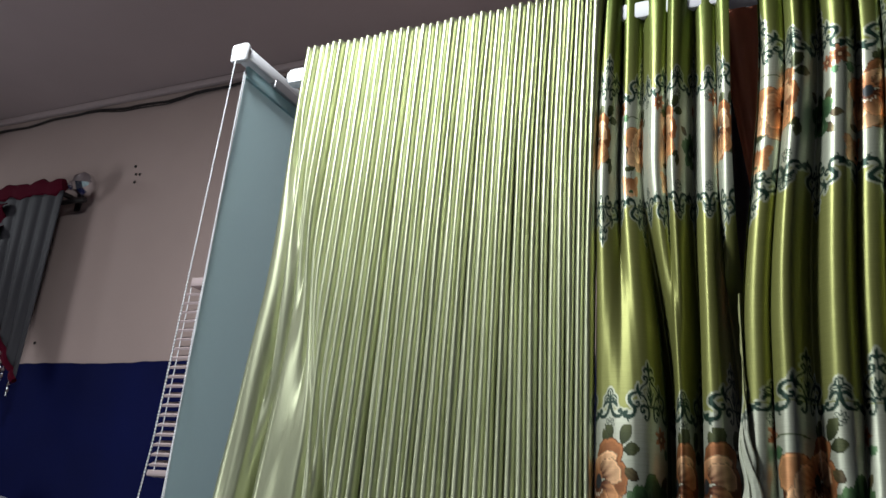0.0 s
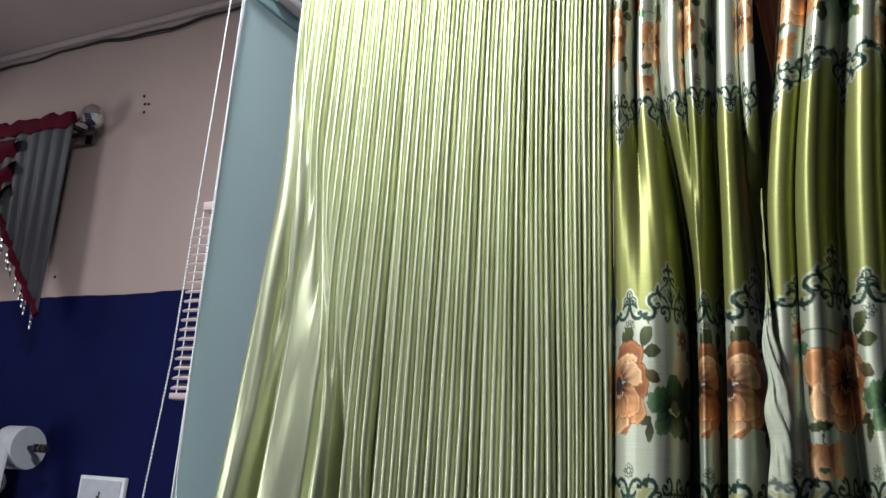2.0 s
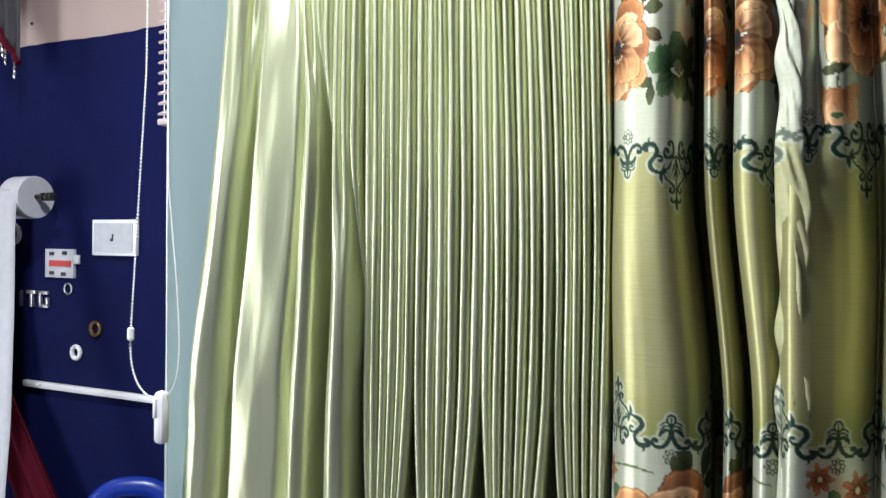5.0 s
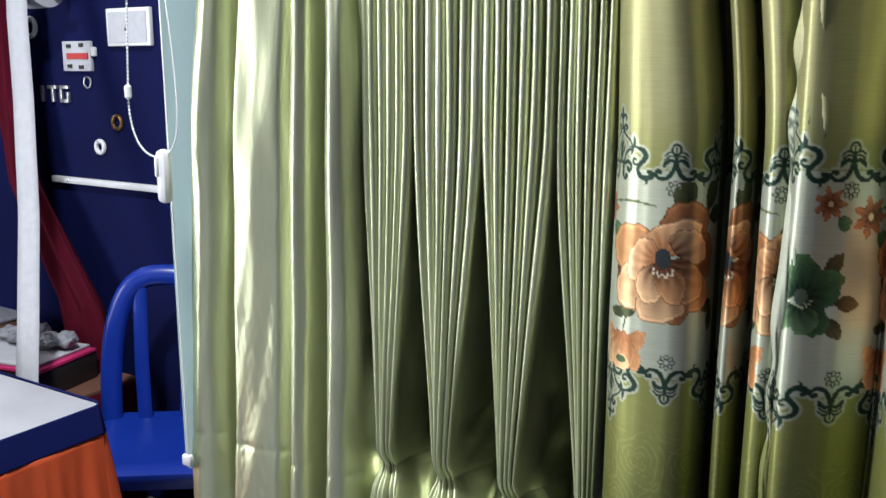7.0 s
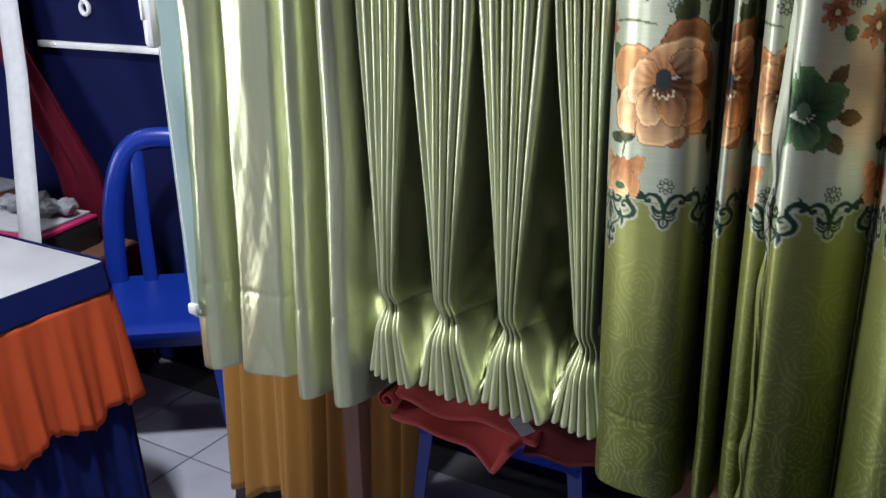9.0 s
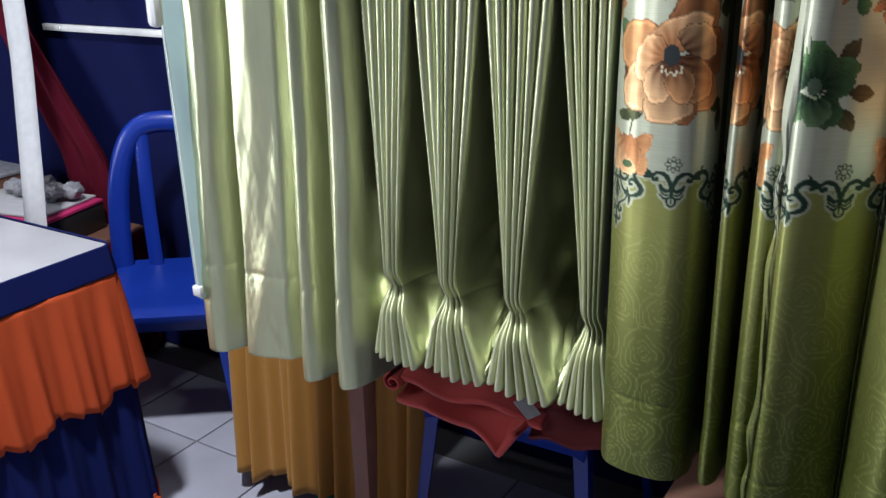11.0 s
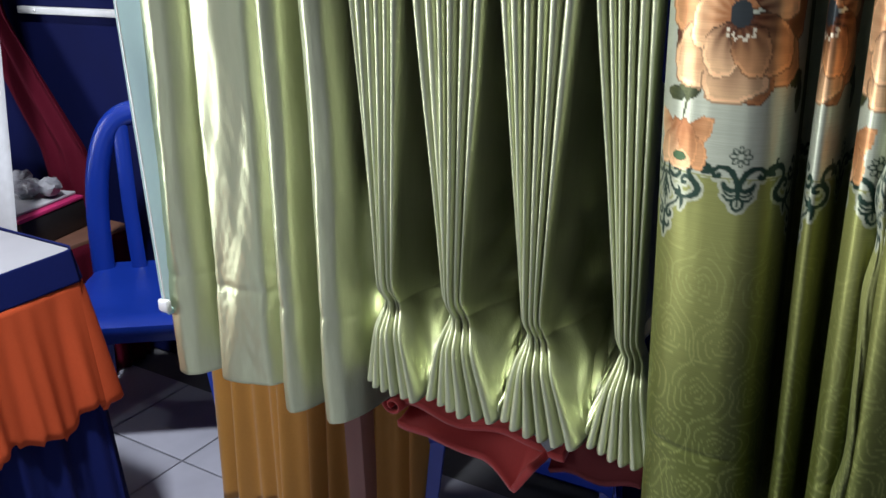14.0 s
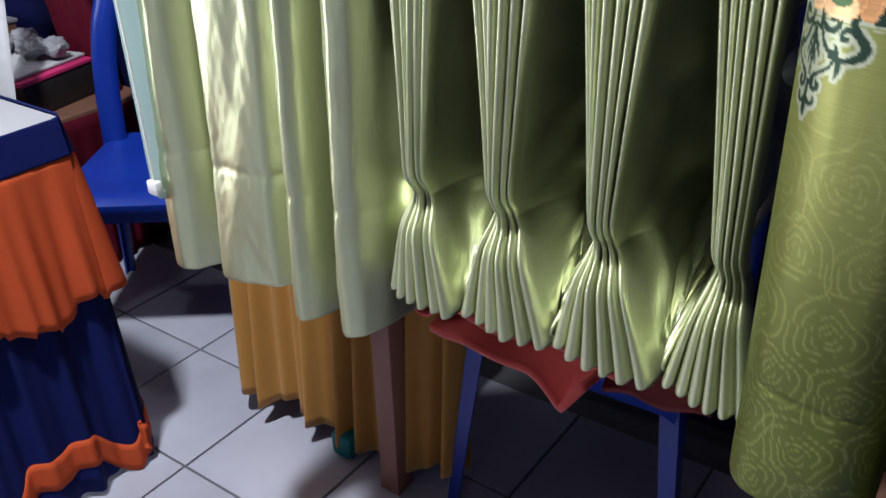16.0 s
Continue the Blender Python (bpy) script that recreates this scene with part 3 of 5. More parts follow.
def stroke(pts, n=10):
    """Dots along a smooth line through (x, y, half width), in half millimetres."""
    p = np.array([pts[0]] + list(pts) + [pts[-1]], float)
    out = []
    for i in range(len(pts) - 1):
        a, b, c, d = p[i:i + 4]
        for k in range(n):
            t = k / n
            out.append(0.5 * (2 * b + (c - a) * t + (2 * a - 5 * b + 4 * c - d) * t * t + (3 * b - a - 3 * c + d) * t ** 3))
    return out + [p[-1]]


# scrollwork of one half repeat, mirrored about its own axis: the long pendant and the short one
PENDANT = [
    [(12, 15, 3), (11, -10, 4), (14, -27, 4), (22, -33, 4), (29, -27, 4), (26, -23, 5)],
    [(12, 3, 3), (25, 13, 5), (38, 11, 5), (44, -1, 4), (38, -12, 4), (31, -5, 6)],
    [(0, 9, 3), (14, 17, 3), (19, 30, 3), (30, 44, 4), (46, 46, 4), (42, 34, 2)],
    [(36, 54, 3), (60, 55, 4), (85, 45, 7), (92, 30, 8), (80, 15, 7), (68, 0, 6), (71, -15, 6), (84, -25, 7), (102, -25, 8), (113, -16, 9), (102, -9, 5)],
    [(94, -28, 4), (98, -38, 3), (91, -43, 1)],
    [(90, 25, 4), (75, 12, 4), (60, 8, 4), (50, 14, 4), (52, 23, 4), (60, 22, 4)],
    [(46, 52, 3), (38, 70, 3), (22, 82, 3), (10, 92, 4), (8, 104, 4), (15, 112, 4), (23, 105, 4), (18, 98, 3)],
    [(46, 50, 5), (54, 66, 6), (50, 86, 1)],
    [(2, 25, 3), (10, 45, 3), (16, 60, 1)], [(1, 45, 3), (6, 60, 3), (8, 74, 1)],
    [(0, 18, 4), (0, 60, 3), (0, 92, 2)], [(0, 100, 3), (0, 130, 4), (0, 148, 5), (0, 162, 1)],
    [(2, 128, 3), (10, 138, 4), (18, 133, 4), (18, 125, 3)]]
SHORT = [
    [(2, 38, 3), (3, 15, 5), (9, -6, 6), (22, -21, 6), (42, -24, 5), (54, -14, 5), (49, -4, 5), (42, -7, 6)],
    [(3, 20, 3), (14, 25, 5), (27, 18, 6), (32, 10, 4)],
    [(2, 34, 2), (16, 36, 3), (30, 27, 2)], [(2, 42, 2), (18, 46, 3), (31, 36, 2)],
    [(0, 40, 3), (9, 44, 3), (12, 54, 3), (7, 64, 3), (0, 67, 3)], [(0, 40, 2), (0, 58, 2.5)]]


def border_field():
    """Distance to the scrollwork over one repeat: u from 0 to PERIOD, v from -0.04 to 0.1."""
    dots = []
    q = PERIOD / 2 / 178
    for axis, group in ((0.0, PENDANT), (PERIOD / 2, SHORT)):
        for line in group:
            for x, y, w in stroke(line):
                dots += [(axis + sgn * x * q, y * q, w * q * 1.05) for sgn in (1, -1)]
    for i in range(8):
        a = i * math.tau / 8
        for k in range(14):
            b = k * math.tau / 14
            x, y = 15 + 7 * math.cos(b), 4.5 * math.sin(b)
            dots.append((PERIOD / 2 + (x * math.cos(a) - y * math.sin(a)) * q, (-50 + x * math.sin(a) + y * math.cos(a)) * q, 1.7 * q))
    U, V = np.meshgrid(np.arange(0, PERIOD, STEP), np.arange(-0.04, 0.1, STEP), indexing="xy")
    D = np.full(U.shape, 1.0)
    for u, v, w in dots:
        du = np.abs(U - (u % PERIOD))
        du = np.minimum(du, PERIOD - du)
        D = np.minimum(D, np.hypot(du, V - v) - w)
    return D


FIELD = border_field()
STAMPS = {"rose": stamp(0.20, 0.20, draw_rose), "bud": stamp(0.10, 0.11, draw_bud), "green": stamp(0.17, 0.14, draw_green), "star": stamp(0.09, 0.09, draw_star)}


def lay(col, U, V, name, u0, v0, size=1.0):
    img, w, h = STAMPS[name]
    i = ((V - v0) / size + h / 2) / STEP
    j = ((U - u0) / size + w / 2) / STEP
    ok = (i >= 0) & (j >= 0) & (i < img.shape[0] - 1) & (j < img.shape[1] - 1)
    ii, jj = i[ok].astype(int), j[ok].astype(int)
    px = img[ii, jj]
    a = px[:, 3:4]
    c = col[ok]
    col[ok] = c * (1 - a) + px[:, :3] * a


def scrolls(col, U, V, v_edge, up, u_shift):
    """A scroll border along v_edge; up says whether it points up into the green."""
    v = (V - v_edge) * up
    u = (U - u_shift) % PERIOD
    i = (v + 0.04) / STEP
    j = u / STEP
    ok = (i >= 0) & (i < FIELD.shape[0] - 1)
    ii, jj = i[ok].astype(int), np.minimum(j[ok].astype(int), FIELD.shape[1] - 1)
    d = FIELD[ii, jj]
    c = col[ok]
    vv = v[ok]
    halo = 0.85 * np.clip((0.0034 - d) / 0.0008, 0, 1)[:, None] * (vv > 0.0)[:, None]
    c = c * (1 - halo) + CREAM * 0.95 * halo
    s = np.clip((0.0004 - d) / 0.0008, 0, 1)[:, None]
    col[ok] = c * (1 - s) + INK * s


def printed_cloth(U, V, motif_rows):
    """Colours of the print, some painted sheen included: U along the cloth, V the height."""
    col = np.broadcast_to(GREEN, (*U.shape, 3)).copy()
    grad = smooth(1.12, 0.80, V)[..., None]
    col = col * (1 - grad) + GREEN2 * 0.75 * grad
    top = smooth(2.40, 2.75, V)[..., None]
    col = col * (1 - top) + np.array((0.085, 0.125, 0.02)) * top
    # paler dye between the lower bands, with some satin sheen mixed into its colour
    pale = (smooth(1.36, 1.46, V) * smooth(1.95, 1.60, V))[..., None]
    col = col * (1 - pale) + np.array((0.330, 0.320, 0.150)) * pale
    # woven rose outlines in the lowest field
    line = np.zeros(U.shape)
    r = np.random.RandomState(9)
    for iu in range(-1, 12):
        for iv in range(0, 8):
            cu, cv = iu * 0.070 + (iv % 2) * 0.035 + r.uniform(-0.008, 0.008), 0.66 + iv * 0.058 + r.uniform(-0.006, 0.006)
            du, dv = U - cu, V - cv
            near = (np.abs(du) < 0.04) & (np.abs(dv) < 0.04)
            x, y = du[near], dv[near]
            rad = np.hypot(x, y)
            th = np.arctan2(y, x)
            lobes = rad * (1 + 0.11 * np.cos(3 * th + iv) + 0.06 * np.cos(5 * th + iu)) + 0.0007 * th
            w = np.zeros(x.shape)
            for k, rr in enumerate((0.005, 0.0105, 0.017, 0.025, 0.034)):
                w = np.maximum(w, np.clip((0.0011 - np.abs(lobes - rr)) / 0.0006, 0, 1) * (np.cos(2 * th + k * 1.3 + iu) > -0.8))
            line[near] = np.maximum(line[near], w)
    line *= smooth(1.07, 1.03, V)
    col = col * (1 - 0.30 * line[..., None]) + np.array((0.36, 0.39, 0.13)) * 0.30 * line[..., None]
    for v0, v1, motifs, shift in motif_rows:
        inside = np.clip((v1 - V) / 0.0015, 0, 1) * np.clip((V - v0) / 0.0015, 0, 1)
        col = col * (1 - inside[..., None]) + CREAM * inside[..., None]
        sheer = (np.clip((V - v1 + 0.045) / 0.002, 0, 1) * np.clip((v1 - 0.012 - V) / 0.002, 0, 1))[..., None]
        col = col * (1 - 0.5 * sheer) + CREAM2 * 1.1 * 0.5 * sheer
        scrolls(col, U, V, v1, 1, shift)
        scrolls(col, U, V, v0, -1, shift)
        for name, u0, dv, size in motifs:
            lay(col, U, V, name, u0, (v0 + v1) / 2 + dv, size)
    return col


def band_heights(bottom, top):
    marks = [(bottom, 1.02, 0.0024), (1.02, 1.17, 0.0013), (1.17, 1.34, 0.0017), (1.34, 1.45, 0.0013), (1.45, 1.61, 0.008), (1.61, 2.06, 0.0018), (2.06, 2.17, 0.008), (2.17, 2.57, 0.0018), (2.57, top, 0.010)]
    return np.concatenate([np.linspace(a, b, int((b - a) / st), endpoint=False) for a, b, st in marks] + [[top]])[::-1]


def row_of(u_first, kinds, gap, size=1.0):
    out = []
    for i, kd in enumerate(kinds):
        u = u_first + i * gap
        if kd == "rose":
            out += [("star", u - 0.085 * size, 0.075, size), ("rose", u + 0.006 * size, 0.016 * size, 0.98 * size), ("bud", u - 0.044 * size, -0.092 * size, 0.92 * size)]
        elif kd == "green":
            out += [("green", u + 0.006, -0.014, 0.84 * size), ("star", u + 0.03, 0.09 * size, 0.8 * size)]
    return out


def printed_curtain(name, label, y0, top, bottom, prof, pleats, x_top, motif_rows, u_step=0.002, seed=1, mid=None, fall=(2.20, 1.62), slip=0.0):
    """prof: (x, depth) of the cloth's lower fold line, from one edge to the other."""
    root = thing(name, label, "curtain", "printed curtains")
    p = np.array(prof, float)
    # smooth fold line and its true length
    t = np.arange(len(p))
    tt = np.linspace(0, len(p) - 1, 4000)
    i = np.clip(tt.astype(int), 0, len(p) - 2)
    f = (tt - i)[:, None]
    pp = np.concatenate([[2 * p[0] - p[1]], p, [2 * p[-1] - p[-2]]])
    a, b, c, d = pp[i], pp[i + 1], pp[i + 2], pp[i + 3]
    cur = 0.5 * (2 * b + (c - a) * f + (2 * a - 5 * b + 4 * c - d) * f ** 2 + (3 * b - a - 3 * c + d) * f ** 3)
    ln = np.concatenate([[0], np.cumsum(np.hypot(*np.diff(cur, axis=0).T))])
    width = ln[-1]
    us = np.arange(0, width, u_step)
    lx, ld = np.interp(us, ln, cur[:, 0]), np.interp(us, ln, cur[:, 1])
    zs = band_heights(bottom, top)
    Z, U = np.meshgrid(zs, us, indexing="ij")
    f = U / width
    warp = f + 0.018 * np.sin(f * 19 + seed)
    ph = warp * pleats
    hx = x_top[0] + (x_top[1] - x_top[0]) * f - 0.006 * np.sin(2 * np.pi * ph) + slip * smooth(2.55, 2.05, Z) * (1 - f)
    hd = (0.5 * np.cos(2 * np.pi * ph) - 0.5) * (0.014 + 0.42 * abs(x_top[1] - x_top[0]) / pleats) * (0.8 + 0.35 * np.sin(np.floor(ph) * 2.1 + seed)) + 0.012
    lo = smooth(*fall, Z)
    tight = smooth(2.5, 2.72, Z)
    X = hx * (1 - lo) + lx[None] * lo
    D = hd * (1 - lo) * (1 - 0.35 * tight) + ld[None] * (lo + 0.25 * lo * (1 - lo))
    if mid:
        wm = smooth(1.38, 1.72, Z) * lo
        X = X * (1 - wm) + np.interp(X, mid[0], mid[1]) * wm
    X = X + 0.0016 * wobble(U * 3, Z, seed, 1, 1.2)
    D = D + 0.0032 * wobble(U * 3, Z * 1.3, seed + 3, 1, 1.3) * lo + 0.0007 * wobble(U * 15, Z * 0.5, seed + 13) + 0.0002 * wobble(U * 34, Z * 0.8, seed + 14)
    # hem: a stitched line and soft dents under it
    D = D + 0.0014 * np.exp(-((Z - bottom - 0.115) / 0.004) ** 2)
    D = D + 0.008 * wobble(U * 4, Z * 4, seed + 5, 1, 1) * smooth(bottom + 0.16, bottom + 0.03, Z)
    Zo = Z - 0.006 * wobble(U * 3, Z * 0, seed + 8) * smooth(1.0, bottom, Z)
    P = np.stack([X, y0 + D, Zo], -1)
    P = np.array((0.145, 0.47, 1.52)) + (P - np.array((0.145, 0.47, 1.52))) * 1.030
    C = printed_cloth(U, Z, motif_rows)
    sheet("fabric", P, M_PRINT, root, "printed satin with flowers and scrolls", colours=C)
    keep = P[::7, ::3].copy()
    keep[..., 1] += 0.004
    sheet("lining", keep, M_LINING, root, "dull green back of the cloth")
    return root, P, us


prof_a = [(-0.225, 0.055), (-0.238, 0.015), (-0.224, -0.022), (-0.188, -0.042), (-0.148, -0.044), (-0.122, -0.026), (-0.112, 0.012), (-0.116, 0.060), (-0.107, 0.085), (-0.100, 0.050), (-0.096, 0.0),
          (-0.085, -0.018), (-0.074, 0.0), (-0.072, 0.050), (-0.066, 0.070), (-0.060, 0.030), (-0.058, -0.012), (-0.044, -0.030), (-0.028, -0.020), (-0.018, 0.020), (-0.022, 0.060), (-0.008, 0.085)]
rows_a = [(1.119, 1.372, row_of(0.148, ["rose"], 1) + row_of(0.405, ["rose"], 1) + row_of(0.635, ["rose"], 1), 0.087), (1.722, 1.958, row_of(0.085, ["rose"], 1, 0.85) + row_of(0.185, ["green"], 1, 0.9) + row_of(0.40, ["rose"], 1, 0.85) + row_of(0.60, ["rose"], 1, 0.85), 0.037), (2.285, 2.487, row_of(0.047, ["rose", "", "rose", "", "rose", "green", "", "rose"], 0.094, 0.68), 0.087)]
printed_curtain("printed_curtain", "glossy green and cream satin curtain printed with orange roses", 1.560, 2.715, 0.700, prof_a, 5.5, (-0.262, -0.045), rows_a, u_step=0.0014, seed=2, fall=(2.38, 1.84), mid=([-0.24, -0.112, -0.058, -0.02], [-0.245, -0.140, -0.085, -0.038]))
prof_b = [(-0.026, 0.030), (-0.026, 0.006), (-0.010, -0.014), (0.022, 0.002), (0.052, 0.026), (0.070, 0.052), (0.074, 0.065), (0.084, 0.030), (0.100, -0.020), (0.130, -0.040), (0.165, -0.020), (0.178, 0.030), (0.190, 0.050), (0.205, 0.0), (0.24, -0.035), (0.28, -0.02), (0.30, 0.03), (0.32, -0.01), (0.36, -0.04), (0.40, -0.02)]
rows_b = [(1.130, 1.382, row_of(0.052, ["green", "rose", "green", "rose"], 0.165), 0.026), (1.734, 1.968, row_of(0.145, ["rose", "green", "", "rose", "green", "", "rose"], 0.095, 0.85), -0.014), (2.295, 2.497, row_of(0.06, ["rose", "green", "rose", "", "rose", "green"], 0.115, 0.75), 0.026)]
root_b, PB, us_b = printed_curtain("printed_curtain", "glossy green and cream satin curtain with frilled edge, printed with roses", 1.520, 2.735, 0.640, prof_b, 9, (0.0, 0.40), rows_b, u_step=0.0018, seed=5, fall=(1.98, 1.56), slip=-0.035)
# narrow frilled strip along the free edge, cut from the same print
zf = np.linspace(2.14, 0.66, 620)
edge = np.stack([np.interp(-zf, -PB[:, 0, 2], PB[:, 0, k]) for k in range(3)], -1)
w = np.linspace(0, 1, 15)[None, :]
fz = zf[:, None]
grow = smooth(2.12, 1.70, fz)
wide = 0.30 + 0.70 * smooth(1.12, 1.45, fz)
ruff = wobble(fz * 2 + w * 0.5, w * 0.7, 41, 3.0, 1.0) + 0.6 * wobble(fz * 5 + w, w, 42, 3.0, 1.2)
fx = edge[:, :1] - 0.004 + w * (0.036 + 0.004 * np.sin(fz * 31 + 1)) * grow * wide + 0.0030 * np.sin(fz * 44 + 2 * np.sin(fz * 17)) * (1 - 0.6 * w) + 0.004 * ruff * w * wide
fy = edge[:, 1:2] - (0.030 + 0.010 * w * wide + 0.006 * (1 - wide)) * grow - 0.006 * np.sin(w * 3.1) * grow - 0.0065 * ruff * np.sin(w * 2.6 + 0.3) * wide + 0.010 * (1 - w) ** 3
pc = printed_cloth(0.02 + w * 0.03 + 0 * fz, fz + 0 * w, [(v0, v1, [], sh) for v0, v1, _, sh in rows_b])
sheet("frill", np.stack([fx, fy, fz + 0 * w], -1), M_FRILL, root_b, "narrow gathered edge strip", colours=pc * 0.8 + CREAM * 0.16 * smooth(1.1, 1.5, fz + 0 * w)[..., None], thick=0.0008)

# ---- rails over the curtains ----
track = thing("curtain_track", "white and grey metal curtain rails on brackets", "curtain rail")
part("rail", boxed((-0.2, 1.605, 2.688), (1.52, 0.028, 0.034), 0.004), M_WHITE, track)
part("rail", boxed((-0.13, 1.68, 2.688), (1.40, 0.024, 0.030), 0.004), M_STEEL, track)
part("rail", boxed((-0.13, 1.745, 2.640), (1.40, 0.020, 0.026), 0.004), M_DARK, track, "dark metal rail")
for x in (-0.80, -0.02, 0.48):
    bm = boxed((x, 2.02, 2.712), (0.03, 0.85, 0.008), 0.001)
    box(bm, (x, 2.44, 2.68), (0.04, 0.012, 0.10), 0.002)
    part("bracket", bm, M_STEEL, track)
part("end_cap", lathe(bmesh.new(), [(0.012, 0), (0.017, 0.004), (0.017, 0.05), (0.012, 0.055)], pose(-0.91, 1.605, 2.688, 0, -90, 0), 14), M_WHITE, track)
hang = thing("hanging_cloth", "coral cloth hanging in a point behind the curtains", "cloth")
zc = np.linspace(2.70, 2.15, 30)[:, None]
fc = np.linspace(0, 1, 40)[None, :]
taper = 1 - 0.75 * (2.70 - zc) / 0.55
sheet("fabric", np.stack([0.03 - 0.115 * (1 - fc) * taper, 1.655 + 0.006 * np.sin(fc * 15) + 0 * zc, zc + 0 * fc], -1), M_CORAL, hang, thick=0.002)
back = thing("hanging_cloth", "pale mauve patterned cloth hanging behind the curtains", "cloth")
zc = np.linspace(2.70, 1.2, 30)[:, None]
fc = np.linspace(0, 1, 80)[None, :]
sheet("fabric", np.stack([-0.15 + 0.7 * fc + 0 * zc, 1.71 + 0.008 * np.sin(fc * 55) + 0 * zc, zc + 0 * fc], -1), M_MAUVE, back, thick=0.002)

# ---- the blind ----
blind = thing("roller_blind", "aqua fabric blind with white headrail and bead chain", "blind")
BX = -1.06
part("headrail", boxed((BX, 1.66, 2.738), (0.034, 0.23, 0.030), 0.005), M_WHITE, blind, "white plastic headrail")
part("rail", boxed((BX + 0.004, 1.86, 2.722), (0.028, 0.42, 0.024), 0.003), M_STEEL, blind, "grey metal rail behind the headrail")
part("end_cap", boxed((BX, 1.542, 2.734), (0.042, 0.014, 0.044), 0.005), M_WHITE, blind)
part("wall_arm", boxed((BX, 2.255, 2.745), (0.02, 0.39, 0.012), 0.002), M_STEEL, blind)
zb = np.linspace(2.700, 0.755, 60)[:, None]
yb = np.linspace(1.562, 1.96, 16)[None, :]
sheet("fabric", np.stack([BX + 0.004 + 0.003 * np.sin(zb * 3.1 + yb * 5) + 0 * yb, yb + 0.012 * (2.6 - zb) / 1.8, zb + 0 * yb], -1), M_BLIND, blind, "aqua woven blind cloth")
part("top_bar", boxed((BX + 0.005, 1.70, 2.700), (0.009, 0.27, 0.030), 0.002), M_BLIND, blind)
part("bottom_bar", boxed((BX + 0.004, 1.77, 0.755), (0.010, 0.38, 0.012), 0.003), M_BLIND, blind)
part("bottom_cap", boxed((BX + 0.004, 1.577, 0.768), (0.022, 0.012, 0.022), 0.004), M_WHITE, blind, "white plastic end clip")


def beads(bm, pts, gap=0.0065, r=0.0023):
    """A string of small balls."""
    pts = [Vector(p) for p in pts]
    left = 0.0
    for a, b in zip(pts, pts[1:]):
        d = (b - a).length
        s = left
        while s < d:
            bmesh.ops.create_icosphere(bm, subdivisions=1, radius=r, matrix=Matrix.Translation(a.lerp(b, s / d)))
            s += gap
        left = s - d
    return sweep(bm, pts, r * 0.45, 5)


def bezier(p0, p1, p2, p3, n=20):
    p0, p1, p2, p3 = map(Vector, (p0, p1, p2, p3))
    return [p0 * (1 - t) ** 3 + 3 * p1 * t * (1 - t) ** 2 + 3 * p2 * t * t * (1 - t) + p3 * t ** 3 for t in [i / n for i in range(n + 1)]]


joint = (-1.10, 1.53, 1.446)
loop = [(-1.063, 1.535, 2.72), (-1.068, 1.53, 1.90), joint] + bezier(joint, (-1.105, 1.53, 1.38), (-1.08, 1.53, 1.34), (-1.040, 1.532, 1.338), 14)
part("chain", beads(bmesh.new(), loop), M_WHITE, blind, "white bead chain")
loop2 = [(-1.053, 1.558, 2.70), (-1.048, 1.556, 2.1), (-1.022, 1.54, 1.70)] + bezier((-1.022, 1.54, 1.70), (-0.995, 1.54, 1.50), (-0.975, 1.54, 1.37), (-1.020, 1.54, 1.345), 14)
part("chain", beads(bmesh.new(), loop2, 0.0065, 0.0019), M_WHITE, blind, "white bead chain")
part("chain_joint", lathe(bmesh.new(), [(0.003, -0.012), (0.006, -0.009), (0.006, 0.009), (0.003, 0.012)], pose(*joint), 12), M_WHITE, blind)
bm = boxed((-1.033, 1.54, 1.305), (0.024, 0.022, 0.092), 0.009)
box(bm, (-1.036, 1.527, 1.322), (0.006, 0.006, 0.034), 0.002)
part("chain_weight", bm, M_WHITE, blind, "white plastic chain guide")
part("cord", sweep(bmesh.new(), [(-1.053, 1.562, 2.70), (-1.053, 1.567, 1.6), (-1.053, 1.576, 0.78)], 0.0015, 6), M_WHITE, blind)
# a slatted sample hanging behind it
slat = thing("slatted_blind", "cream wooden slat blind hanging behind the fabric blind", "blind")
for i in range(19):
    part("slat", boxed((-1.325, 1.85, 2.30 - i * 0.0225), (0.085, 0.030, 0.005), 0, Matrix.Translation((-1.325, 1.85, 2.30 - i * 0.0225)) @ pose(0, 0, 0, 25, 0, 0) @ Matrix.Translation((1.325, -1.85, -2.30 + i * 0.0225))), M_CEIL, slat)
part("bottom_rail", boxed((-1.325, 1.85, 1.872), (0.088, 0.03, 0.014), 0.003), M_CEIL, slat)
for x in (-1.35, -1.30):
    part("ladder_cord", sweep(bmesh.new(), [(x, 1.838, 2.32), (x, 1.838, 1.87)], 0.0012, 5), M_WHITE, slat)
part("headrail", boxed((-1.315, 1.85, 2.325), (0.07, 0.035, 0.022), 0.003), M_CEIL, slat)
part("wall_arm", boxed((-1.30, 2.155, 2.325), (0.02, 0.585, 0.012), 0.002), M_STEEL, slat)

# ---- valance on the wall ----
VY = 2.36
rod = thing("curtain_rod", "metal curtain rod with faceted glass finial on the wall", "curtain rod")
part("pole", sweep(bmesh.new(), [(-3.6, VY, 2.955), (-2.56, VY, 2.955)], 0.013, 12), M_CHROME, rod)
fin = [(0.013, 0), (0.018, 0.006), (0.011, 0.014), (0.011, 0.022), (0.024, 0.032), (0.042, 0.055), (0.046, 0.075), (0.036, 0.098), (0.016, 0.112), (0.004, 0.116)]
part("finial", lathe(bmesh.new(), fin, pose(-2.562, VY, 2.955, 0, 90, 0), 9), M_CHROME, rod, "clear faceted finial", smooth=False)
